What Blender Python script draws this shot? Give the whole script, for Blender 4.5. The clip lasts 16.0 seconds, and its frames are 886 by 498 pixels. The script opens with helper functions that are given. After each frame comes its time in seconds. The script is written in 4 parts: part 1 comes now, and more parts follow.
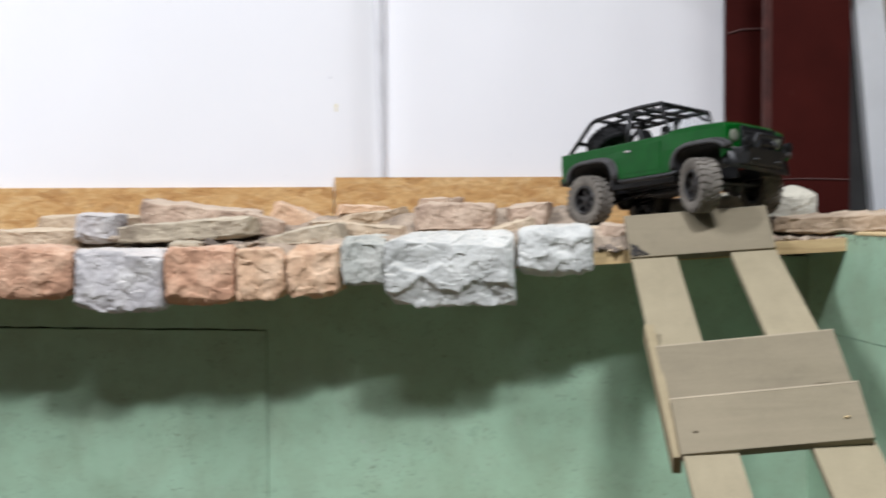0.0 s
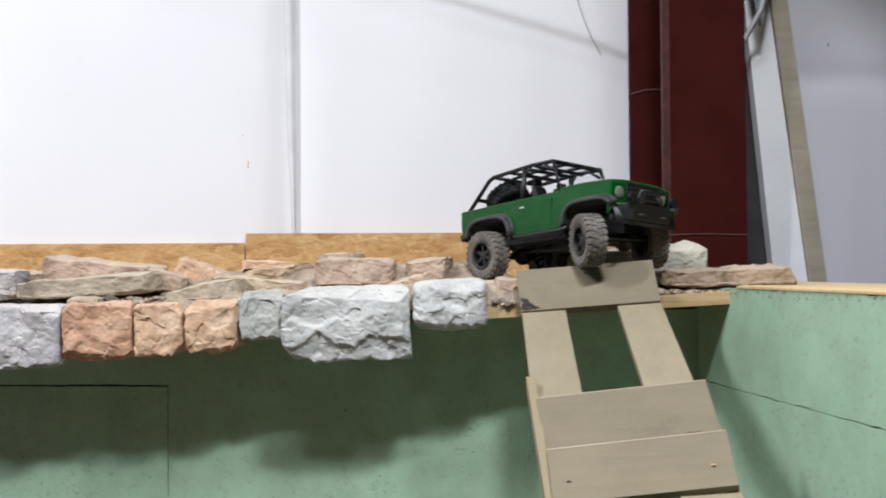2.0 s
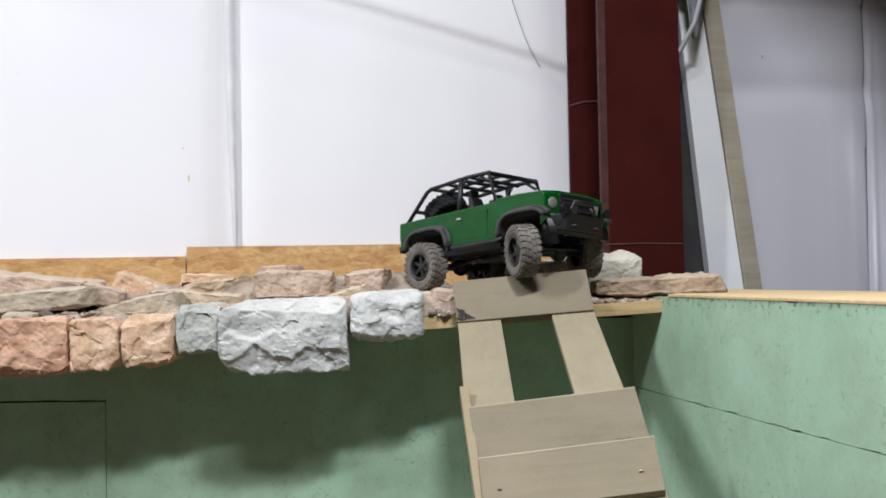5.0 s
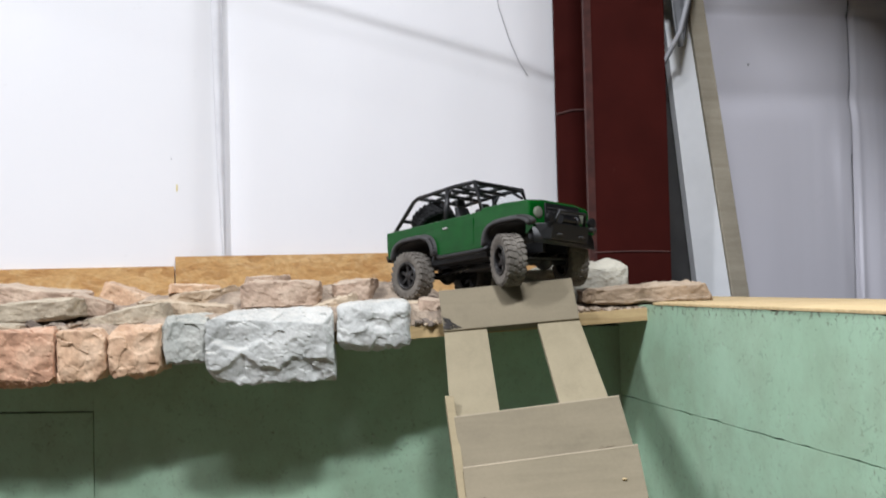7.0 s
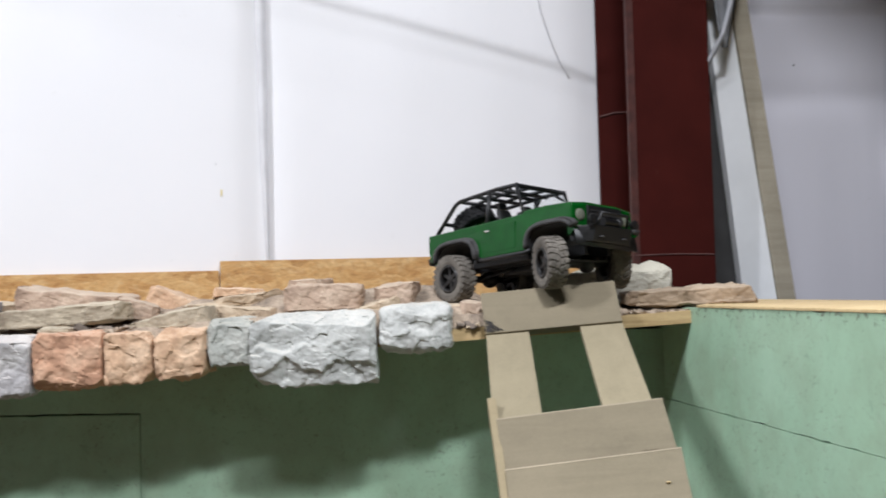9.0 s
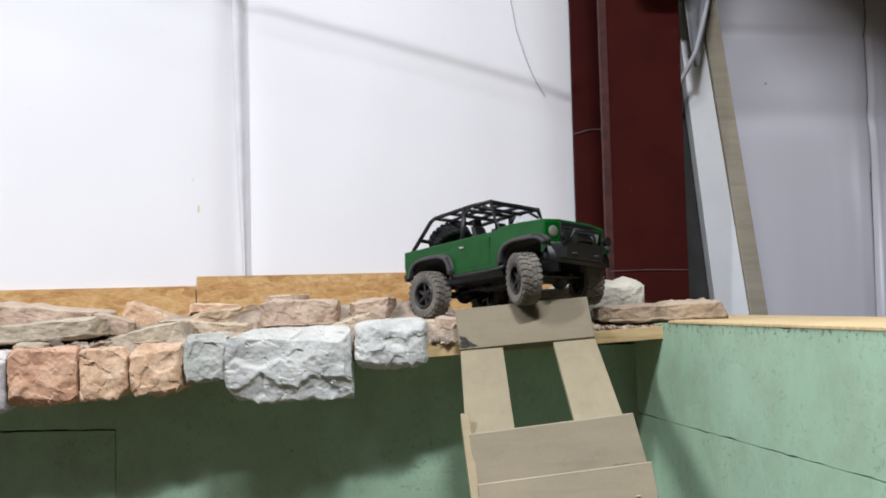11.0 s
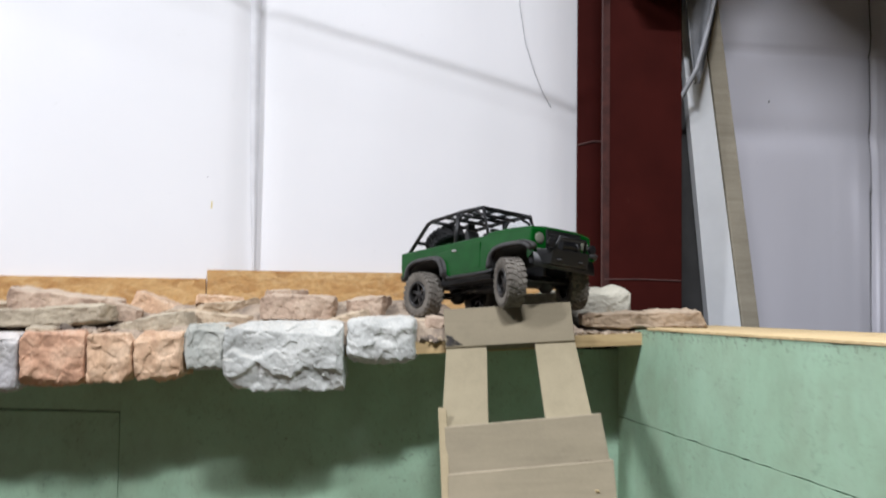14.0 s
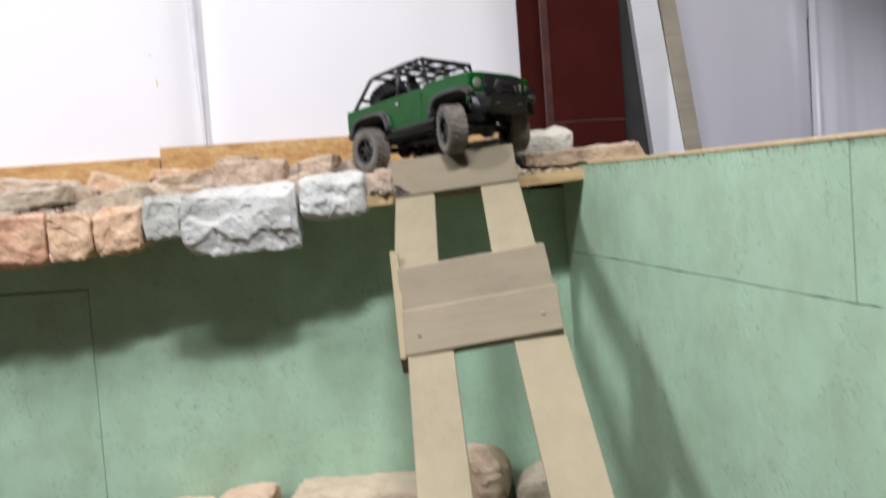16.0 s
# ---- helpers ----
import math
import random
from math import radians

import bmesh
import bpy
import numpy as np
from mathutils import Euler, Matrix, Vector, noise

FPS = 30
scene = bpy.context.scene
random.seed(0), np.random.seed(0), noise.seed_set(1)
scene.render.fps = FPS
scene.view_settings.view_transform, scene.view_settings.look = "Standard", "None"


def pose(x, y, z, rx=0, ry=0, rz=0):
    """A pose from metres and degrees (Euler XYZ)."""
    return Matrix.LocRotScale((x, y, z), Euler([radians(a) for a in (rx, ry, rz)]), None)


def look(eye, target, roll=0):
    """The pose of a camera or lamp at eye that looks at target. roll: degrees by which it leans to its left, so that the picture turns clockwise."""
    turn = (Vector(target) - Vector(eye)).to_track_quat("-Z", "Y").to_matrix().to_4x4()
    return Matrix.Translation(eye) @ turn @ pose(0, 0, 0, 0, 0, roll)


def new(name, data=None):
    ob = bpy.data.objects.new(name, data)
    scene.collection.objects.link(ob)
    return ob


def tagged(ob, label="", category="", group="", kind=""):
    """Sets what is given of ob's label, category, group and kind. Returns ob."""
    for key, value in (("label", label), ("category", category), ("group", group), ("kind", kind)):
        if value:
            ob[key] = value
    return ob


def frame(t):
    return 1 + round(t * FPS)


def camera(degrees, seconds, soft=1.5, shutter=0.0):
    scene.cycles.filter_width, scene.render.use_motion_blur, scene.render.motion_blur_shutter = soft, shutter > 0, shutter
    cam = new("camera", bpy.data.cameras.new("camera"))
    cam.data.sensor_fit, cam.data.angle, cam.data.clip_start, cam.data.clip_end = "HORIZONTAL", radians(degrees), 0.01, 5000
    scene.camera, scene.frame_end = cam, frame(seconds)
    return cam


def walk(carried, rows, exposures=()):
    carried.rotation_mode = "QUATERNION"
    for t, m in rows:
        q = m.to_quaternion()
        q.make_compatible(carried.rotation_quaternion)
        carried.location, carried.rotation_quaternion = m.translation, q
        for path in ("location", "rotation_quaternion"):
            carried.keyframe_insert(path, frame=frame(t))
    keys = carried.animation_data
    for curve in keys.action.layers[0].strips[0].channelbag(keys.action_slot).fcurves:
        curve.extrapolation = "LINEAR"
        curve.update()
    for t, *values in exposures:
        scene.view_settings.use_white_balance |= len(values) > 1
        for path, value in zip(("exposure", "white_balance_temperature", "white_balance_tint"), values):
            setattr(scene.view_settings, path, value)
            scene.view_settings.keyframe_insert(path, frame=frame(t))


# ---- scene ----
cam = camera(45.2, 16.0, 1.8, 0.9)
PATH = [
    (0, (-0.0898, 0.1517, 1.4337), (0.0946, 2.1419, 1.363), -0.33),
    (0.1, (-0.0824, 0.1479, 1.4317), (0.0669, 2.1411, 1.3619), -0.49),
    (0.2, (-0.0751, 0.1441, 1.4298), (0.0506, 2.1393, 1.3716), -0.53),
    (0.5, (-0.0531, 0.1326, 1.4239), (0.0763, 2.1283, 1.3989), -0.35),
    (1, (-0.0351, 0.1658, 1.4122), (0.2244, 2.1484, 1.3669), -0.37),
    (1.5, (-0.0175, 0.1639, 1.4192), (0.2862, 2.1407, 1.4053), -0.71),
    (2, (0.0382, 0.096, 1.4292), (0.3123, 2.0768, 1.4641), -0.47),
    (2.5, (0.0735, 0.0801, 1.428), (0.4022, 2.0526, 1.463), -0.30),
    (2.9, (0.0648, 0.0951, 1.4286), (0.4333, 2.0609, 1.4305), -0.23),
    (3, (0.0626, 0.0989, 1.4287), (0.4425, 2.0625, 1.4266), -0.36),
    (3.1, (0.0525, 0.1007, 1.4282), (0.4582, 2.0591, 1.4306), -0.23),
    (3.4, (0.0224, 0.1061, 1.4268), (0.4465, 2.0605, 1.4526), -0.76),
    (3.5, (0.0123, 0.1079, 1.4263), (0.398, 2.0702, 1.4569), -0.63),
    (3.6, (0.0214, 0.1013, 1.4247), (0.3879, 2.0672, 1.4552), 0.11),
    (4, (0.0577, 0.0748, 1.4186), (0.3544, 2.052, 1.4715), 0.33),
    (4.5, (0.0793, 0.0728, 1.4289), (0.3942, 2.0471, 1.4833), -0.73),
    (4.7, (0.0809, 0.0715, 1.4295), (0.429, 2.0402, 1.483), -0.97),
    (6.8, (0.0973, 0.0574, 1.4363), (0.4646, 2.0226, 1.4926), -1.23),
    (7, (0.0988, 0.056, 1.4369), (0.4653, 2.0211, 1.5023), -1.34),
    (7.5, (0.0739, 0.046, 1.4334), (0.3486, 2.0245, 1.5335), -1.48),
    (8, (0.0757, 0.0446, 1.434), (0.2846, 2.0307, 1.5434), -1.47),
    (8.5, (0.0886, 0.0538, 1.4302), (0.315, 2.0386, 1.5266), -1.33),
    (9, (0.1024, 0.0539, 1.4293), (0.3884, 2.0318, 1.5079), -1.47),
    (9.5, (0.1103, 0.0473, 1.4316), (0.4341, 2.0192, 1.5124), -1.40),
    (9.7, (0.1105, 0.0447, 1.4319), (0.4351, 2.0164, 1.5165), -1.35),
    (11.8, (0.1125, 0.0182, 1.4344), (0.436, 1.989, 1.5413), -1.53),
    (12, (0.1127, 0.0157, 1.4347), (0.4481, 1.9848, 1.5344), -1.70),
    (12.5, (0.1167, 0.0059, 1.4395), (0.4536, 1.9749, 1.5375), -1.94),
    (13, (0.1193, 0.0035, 1.4424), (0.4567, 1.9722, 1.5457), -2.00),
    (13.5, (0.1364, -0.0059, 1.4389), (0.475, 1.9616, 1.5587), -2.58),
    (14, (0.1963, -0.1017, 1.4222), (0.4582, 1.8779, 1.5344), 0.73),
    (14.5, (0.2568, -0.1938, 1.4163), (0.4855, 1.793, 1.4168), 1.00),
    (15, (0.2419, -0.1849, 1.3942), (0.6033, 1.7822, 1.404), -0.54),
    (15.5, (0.2113, -0.188, 1.3817), (0.613, 1.7707, 1.3334), -2.48),
    (15.8, (0.2305, -0.1882, 1.3651), (0.5317, 1.7866, 1.2685), -4.10),
    (15.9, (0.2368, -0.1883, 1.3595), (0.5439, 1.7852, 1.2543), -4.28),
    (16, (0.2432, -0.1883, 1.354), (0.5513, 1.784, 1.2315), -4.16),
]
walk(cam, [(t, look(eye, target, roll)) for t, eye, target, roll in PATH], [(0.0, 0.10, 6350, 13), (7.5, 0.10, 6350, 13), (13.5, 0.10, 6350, 13), (15.0, 0.11, 6400, 15), (16.0, 0.24, 6500, 16.3)])

# ---- light ----
world = bpy.data.worlds.new("hall_air")
world.use_nodes = True
world.node_tree.nodes["Background"].inputs[0].default_value = (0.80, 0.88, 1.0, 1)
world.node_tree.nodes["Background"].inputs[1].default_value = 0.002
scene.world = world


def ceiling_strip(name, x, y, z, length, width, watts, turn=0.0, colour=(0.93, 0.962, 1.0)):
    data = bpy.data.lights.new(name, "AREA")
    data.shape, data.size, data.size_y = "RECTANGLE", length, width
    data.energy, data.color = watts, colour
    ob = new(name, data)
    ob.matrix_world = pose(x, y, z, 0, 0, turn)
    return ob


ceiling_strip("ceiling_lamp", -3.0, 1.25, 4.75, 1.6, 0.16, 245, 25)
ceiling_strip("ceiling_lamp", -0.4, -0.1, 4.85, 0.9, 0.16, 70)
ceiling_strip("hanging_lamp", 0.55, 0.6, 3.93, 0.4, 0.16, 108)


# ---- materials ----
def mat(name, rough=0.6, metal=0.0):
    m = bpy.data.materials.new(name)
    m.use_nodes = True
    nt = m.node_tree
    b = nt.nodes["Principled BSDF"]
    b.inputs["Roughness"].default_value = rough
    b.inputs["Metallic"].default_value = metal
    return m, nt, b


def coords(nt, scale=(1, 1, 1), kind="Object", rot=(0, 0, 0)):
    tc = nt.nodes.new("ShaderNodeTexCoord")
    mp = nt.nodes.new("ShaderNodeMapping")
    mp.inputs["Scale"].default_value = scale
    mp.inputs["Rotation"].default_value = rot
    nt.links.new(tc.outputs[kind], mp.inputs["Vector"])
    return mp.outputs["Vector"]


def noise_tex(nt, vec, scale, detail=4.0, rough=0.55, dist=0.0):
    n = nt.nodes.new("ShaderNodeTexNoise")
    n.inputs["Scale"].default_value, n.inputs["Detail"].default_value = scale, detail
    n.inputs["Roughness"].default_value, n.inputs["Distortion"].default_value = rough, dist
    nt.links.new(vec, n.inputs["Vector"])
    return n.outputs["Fac"]


def voronoi(nt, vec, scale, out="Color", feature="F1"):
    n = nt.nodes.new("ShaderNodeTexVoronoi")
    n.feature = feature
    n.inputs["Scale"].default_value = scale
    nt.links.new(vec, n.inputs["Vector"])
    return n.outputs[out]


def ramp(nt, fac, stops):
    r = nt.nodes.new("ShaderNodeValToRGB")
    el = r.color_ramp.elements
    while len(el) < len(stops):
        el.new(0.5)
    for e, (p, c) in zip(el, stops):
        e.position = p
        e.color = (*c, 1) if len(c) == 3 else c
    nt.links.new(fac, r.inputs["Fac"])
    return r.outputs["Color"]


def mix(nt, fac, a, b, blend="MIX"):
    m = nt.nodes.new("ShaderNodeMix")
    m.data_type, m.blend_type = "RGBA", blend
    for sock, v in ((m.inputs[0], fac), (m.inputs[6], a), (m.inputs[7], b)):
        if isinstance(v, (int, float)):
            sock.default_value = v
        elif isinstance(v, tuple):
            sock.default_value = (*v, 1)
        else:
            nt.links.new(v, sock)
    return m.outputs[2]


def bump(nt, b, height, strength, dist):
    n = nt.nodes.new("ShaderNodeBump")
    n.inputs["Strength"].default_value, n.inputs["Distance"].default_value = strength, dist
    nt.links.new(height, n.inputs["Height"])
    nt.links.new(n.outputs["Normal"], b.inputs["Normal"])


def grey(v):
    return (v, v, v)


def stone_mat(name, dark, mid, light, dust=(0.50, 0.42, 0.32), dusty=0.55):
    m, nt, b = mat(name, 0.9)
    v = coords(nt)
    big = noise_tex(nt, v, 9, 5, 0.6, 0.4)
    col = ramp(nt, big, [(0.34, dark), (0.50, mid), (0.66, light)])
    grain = noise_tex(nt, v, 160, 3, 0.7)
    col = mix(nt, 0.35, col, ramp(nt, grain, [(0.35, grey(0.55)), (0.65, grey(1.0))]), "MULTIPLY")
    tone = nt.nodes.new("ShaderNodeObjectInfo")
    col = mix(nt, 0.18, col, ramp(nt, tone.outputs["Random"], [(0, grey(0.6)), (1, grey(1.0))]), "MULTIPLY")
    pits = noise_tex(nt, v, 60, 5, 0.65)
    # sandy dust settled on the upper faces
    geo = nt.nodes.new("ShaderNodeNewGeometry")
    sep = nt.nodes.new("ShaderNodeSeparateXYZ")
    nt.links.new(geo.outputs["Normal"], sep.inputs[0])
    up = ramp(nt, sep.outputs["Z"], [(0.45, grey(0.0)), (0.95, grey(dusty))])
    up = mix(nt, 1.0, up, ramp(nt, pits, [(0.3, grey(0.4)), (0.6, grey(1.0))]), "MULTIPLY")
    col = mix(nt, up, col, dust)
    nt.links.new(col, b.inputs["Base Color"])
    both = mix(nt, 0.22, pits, grain)
    bump(nt, b, both, 0.45, 0.0028)
    return m


PINK = stone_mat("pink_sandstone", (0.35, 0.185, 0.112), (0.555, 0.318, 0.200), (0.70, 0.458, 0.308), (0.56, 0.43, 0.32))
PEACH = stone_mat("peach_sandstone", (0.44, 0.262, 0.160), (0.61, 0.40, 0.252), (0.745, 0.54, 0.37), (0.58, 0.46, 0.34))
GREY = stone_mat("pale_grey_stone", (0.43, 0.437, 0.41), (0.565, 0.572, 0.54), (0.66, 0.662, 0.62), (0.55, 0.50, 0.42))
MAUVE = stone_mat("mauve_grey_stone", (0.36, 0.345, 0.345), (0.50, 0.48, 0.475), (0.62, 0.60, 0.575), (0.56, 0.50, 0.43))
GREYGREEN = stone_mat("grey_green_stone", (0.28, 0.29, 0.26), (0.40, 0.41, 0.37), (0.52, 0.52, 0.47), (0.52, 0.47, 0.38))
CREAM = stone_mat("cream_grey_slab", (0.30, 0.285, 0.235), (0.44, 0.422, 0.35), (0.56, 0.535, 0.44), (0.56, 0.52, 0.41), 0.5)
TAN = stone_mat("tan_flagstone", (0.36, 0.265, 0.18), (0.50, 0.385, 0.265), (0.60, 0.48, 0.345), (0.52, 0.44, 0.32), 0.6)
UMBER = stone_mat("tan_brown_flagstone", (0.25, 0.18, 0.115), (0.385, 0.285, 0.19), (0.50, 0.385, 0.27), (0.54, 0.44, 0.33), 0.5)
BROWN = stone_mat("grey_brown_flagstone", (0.29, 0.235, 0.168), (0.415, 0.348, 0.252), (0.545, 0.463, 0.342), (0.47, 0.41, 0.31), 0.55)
ROSE = stone_mat("rose_flagstone", (0.32, 0.22, 0.16), (0.46, 0.335, 0.245), (0.58, 0.445, 0.335), (0.51, 0.425, 0.32), 0.65)


def mortar_mat():
    m, nt, b = mat("dusty_mortar", 0.95)
    v = coords(nt)
    n1, n2 = noise_tex(nt, v, 14, 6, 0.65), noise_tex(nt, v, 120, 4, 0.7)
    col = ramp(nt, n1, [(0.3, (0.21, 0.165, 0.125)), (0.5, (0.40, 0.315, 0.235)), (0.7, (0.54, 0.435, 0.325))])
    col = mix(nt, 0.4, col, ramp(nt, n2, [(0.35, grey(0.4)), (0.6, grey(1.0))]), "MULTIPLY")
    nt.links.new(col, b.inputs["Base Color"])
    bump(nt, b, n2, 0.8, 0.008)
    return m


def vinyl_mat(name="white_vinyl_facing", base=(0.86, 0.86, 0.87)):
    m, nt, b = mat(name, 0.42)
    v = coords(nt)
    n1 = noise_tex(nt, v, 1.6, 4, 0.5)
    n2 = noise_tex(nt, coords(nt, (9, 9, 1.2)), 3.0, 5, 0.6)
    col = mix(nt, ramp(nt, n1, [(0.35, grey(0.0)), (0.75, grey(0.25))]), base, tuple(c * 0.88 for c in base))
    scuff = noise_tex(nt, v, 13, 6, 0.7)
    col = mix(nt, ramp(nt, scuff, [(0.66, grey(0.0)), (0.8, grey(0.35))]), col, (0.52, 0.50, 0.46))
    nt.links.new(col, b.inputs["Base Color"])
    bump(nt, b, n2, 0.05, 0.015)
    return m


def osb_mat():
    m, nt, b = mat("oriented_strand_board", 0.7)
    v = coords(nt, (1, 1, 1))
    warp = nt.nodes.new("ShaderNodeVectorMath")
    warp.operation = "MULTIPLY_ADD"
    wn = nt.nodes.new("ShaderNodeTexNoise")
    wn.inputs["Scale"].default_value = 16
    nt.links.new(v, wn.inputs["Vector"])
    nt.links.new(wn.outputs["Color"], warp.inputs[0])
    warp.inputs[1].default_value = (0.07, 0.07, 0.045)
    nt.links.new(v, warp.inputs[2])
    layers = []
    for k, (sx, sz, turn) in enumerate(((15, 52, 0.22), (19, 60, -0.35), (12, 40, 0.9))):
        mp = nt.nodes.new("ShaderNodeMapping")
        mp.inputs["Scale"].default_value = (sx, 8, sz)
        mp.inputs["Rotation"].default_value = (0, turn, 0)
        nt.links.new(warp.outputs[0], mp.inputs["Vector"])
        c = voronoi(nt, mp.outputs["Vector"], 1.0)
        g = nt.nodes.new("ShaderNodeRGBToBW")
        nt.links.new(c, g.inputs[0])
        layers.append(g.outputs[0])
    a = ramp(nt, layers[0], [(0.18, (0.33, 0.155, 0.045)), (0.30, (0.50, 0.275, 0.095)), (0.55, (0.60, 0.36, 0.14)), (0.85, (0.70, 0.47, 0.215))])
    c = ramp(nt, layers[1], [(0.20, (0.38, 0.185, 0.06)), (0.30, (0.54, 0.30, 0.105)), (0.5, (0.60, 0.36, 0.14)), (0.85, (0.69, 0.46, 0.205))])
    col = mix(nt, ramp(nt, layers[2], [(0.40, grey(0.1)), (0.6, grey(0.8))]), a, c)
    blur = noise_tex(nt, coords(nt, (11, 11, 26), rot=(0, 0.12, 0)), 1.0, 7, 0.68, 1.6)
    col = mix(nt, 0.5, col, ramp(nt, blur, [(0.36, (0.36, 0.165, 0.045)), (0.44, (0.55, 0.295, 0.095)), (0.52, (0.62, 0.37, 0.14)), (0.64, (0.76, 0.53, 0.27))]))
    grain = noise_tex(nt, coords(nt, (70, 70, 130)), 1.0, 4)
    col = mix(nt, 0.35, col, ramp(nt, grain, [(0.3, grey(0.5)), (0.65, grey(1))]), "MULTIPLY")
    specks = noise_tex(nt, v, 70, 5, 0.75)
    col = mix(nt, ramp(nt, specks, [(0.61, grey(0)), (0.68, grey(0.65))]), col, (0.20, 0.10, 0.04))
    nt.links.new(col, b.inputs["Base Color"])
    bump(nt, b, mix(nt, 0.5, layers[0], grain), 0.35, 0.002)
    return m


def green_mat():
    m, nt, b = mat("green_painted_board", 0.55)
    v = coords(nt)
    n1 = noise_tex(nt, v, 2.2, 5, 0.6)
    col = ramp(nt, n1, [(0.3, (0.315, 0.478, 0.332)), (0.55, (0.358, 0.540, 0.386)), (0.75, (0.40, 0.583, 0.425))])
    spots = noise_tex(nt, v, 85, 6, 0.72, 0.6)
    patch = ramp(nt, noise_tex(nt, v, 5.5, 4, 0.6), [(0.38, grey(0.15)), (0.62, grey(1.0))])
    col = mix(nt, mix(nt, 1.0, ramp(nt, spots, [(0.57, grey(0)), (0.66, grey(0.75))]), patch, "MULTIPLY"), col, (0.15, 0.15, 0.10))
    # clustered scuffs down to the darker undercoat
    scuffs = noise_tex(nt, v, 36, 7, 0.7, 0.8)
    col = mix(nt, mix(nt, 1.0, ramp(nt, scuffs, [(0.58, grey(0)), (0.64, grey(0.6))]), patch, "MULTIPLY"), col, (0.19, 0.285, 0.20))
    film = noise_tex(nt, v, 7, 6, 0.65)
    col = mix(nt, ramp(nt, film, [(0.42, grey(0)), (0.72, grey(0.42))]), col, (0.22, 0.24, 0.16))
    chips = noise_tex(nt, v, 24, 6, 0.7, 0.5)
    col = mix(nt, ramp(nt, chips, [(0.65, grey(0)), (0.70, grey(0.7))]), col, (0.45, 0.53, 0.45))
    drag = noise_tex(nt, coords(nt, (26, 22, 16)), 1.0, 5, 0.65, 1.4)
    col = mix(nt, 0.09, col, ramp(nt, drag, [(0.35, grey(0.6)), (0.6, grey(1))]), "MULTIPLY")
    # pale brushed-out patches
    brushed = noise_tex(nt, coords(nt, (12, 9, 5)), 1.0, 5, 0.6, 1.0)
    col = mix(nt, ramp(nt, brushed, [(0.52, grey(0)), (0.68, grey(0.10))]), col, (0.47, 0.62, 0.50))
    nt.links.new(col, b.inputs["Base Color"])
    bump(nt, b, mix(nt, 0.5, spots, drag), 0.18, 0.0015)
    return m


def worn_top(m, z0, z1):
    """Dark dirt and chipped paint along a board's upper edge."""
    m = m.copy()
    m.name = "green_painted_board_worn_top"
    nt = m.node_tree
    b = nt.nodes["Principled BSDF"]
    was = b.inputs["Base Color"].links[0].from_socket
    v = coords(nt)
    sep = nt.nodes.new("ShaderNodeSeparateXYZ")
    nt.links.new(v, sep.inputs[0])
    span = nt.nodes.new("ShaderNodeMapRange")
    span.inputs["From Min"].default_value, span.inputs["From Max"].default_value = z0, z1
    nt.links.new(sep.outputs["Z"], span.inputs["Value"])
    blot = noise_tex(nt, coords(nt, (1, 75, 60)), 1.0, 6, 0.72)
    add = nt.nodes.new("ShaderNodeMath")
    add.operation = "MULTIPLY_ADD"
    nt.links.new(span.outputs[0], add.inputs[0])
    add.inputs[1].default_value = 0.22
    nt.links.new(blot, add.inputs[2])
    col = mix(nt, ramp(nt, add.outputs[0], [(0.73, grey(0)), (0.79, grey(0.8))]), was, (0.085, 0.075, 0.05))
    nt.links.new(col, b.inputs["Base Color"])
    return m


def plank_mat(name, dark, light, grain_scale=1.0, rough=0.8, dirt=0.5, along=0):
    m, nt, b = mat(name, rough)
    v = coords(nt, tuple((5 if k == along else 60) * grain_scale for k in range(3)))
    g = noise_tex(nt, v, 1.0, 5, 0.6, 0.6)
    col = ramp(nt, g, [(0.3, dark), (0.7, light)])
    blot = noise_tex(nt, coords(nt), 11, 5, 0.6)
    col = mix(nt, ramp(nt, blot, [(0.55, grey(0)), (0.8, grey(dirt))]), col, tuple(c * 0.55 for c in dark))
    dust = noise_tex(nt, coords(nt), 150, 4, 0.7)
    col = mix(nt, 0.22, col, ramp(nt, dust, [(0.3, grey(0.6)), (0.65, grey(1))]), "MULTIPLY")
    haze = noise_tex(nt, coords(nt), 4.5, 4, 0.55)
    col = mix(nt, ramp(nt, haze, [(0.45, grey(0)), (0.7, grey(0.25))]), col, tuple(c * 1.3 for c in light))
    tone = nt.nodes.new("ShaderNodeObjectInfo")
    col = mix(nt, 0.25, col, ramp(nt, tone.outputs["Random"], [(0, grey(0.72)), (1, grey(1))]), "MULTIPLY")
    nt.links.new(col, b.inputs["Base Color"])
    bump(nt, b, mix(nt, 0.5, g, dust), 0.3, 0.002)
    return m


def plain(name, colour, rough=0.5, metal=0.0, vary=0.2, scale=40.0, rel=0.15, dist=0.001):
    m, nt, b = mat(name, rough, metal)
    n = noise_tex(nt, coords(nt), scale, 4, 0.6)
    nt.links.new(mix(nt, ramp(nt, n, [(0.3, grey(0)), (0.7, grey(1))]), tuple(c * (1 - vary) for c in colour), colour), b.inputs["Base Color"])
    bump(nt, b, n, rel, dist)
    return m


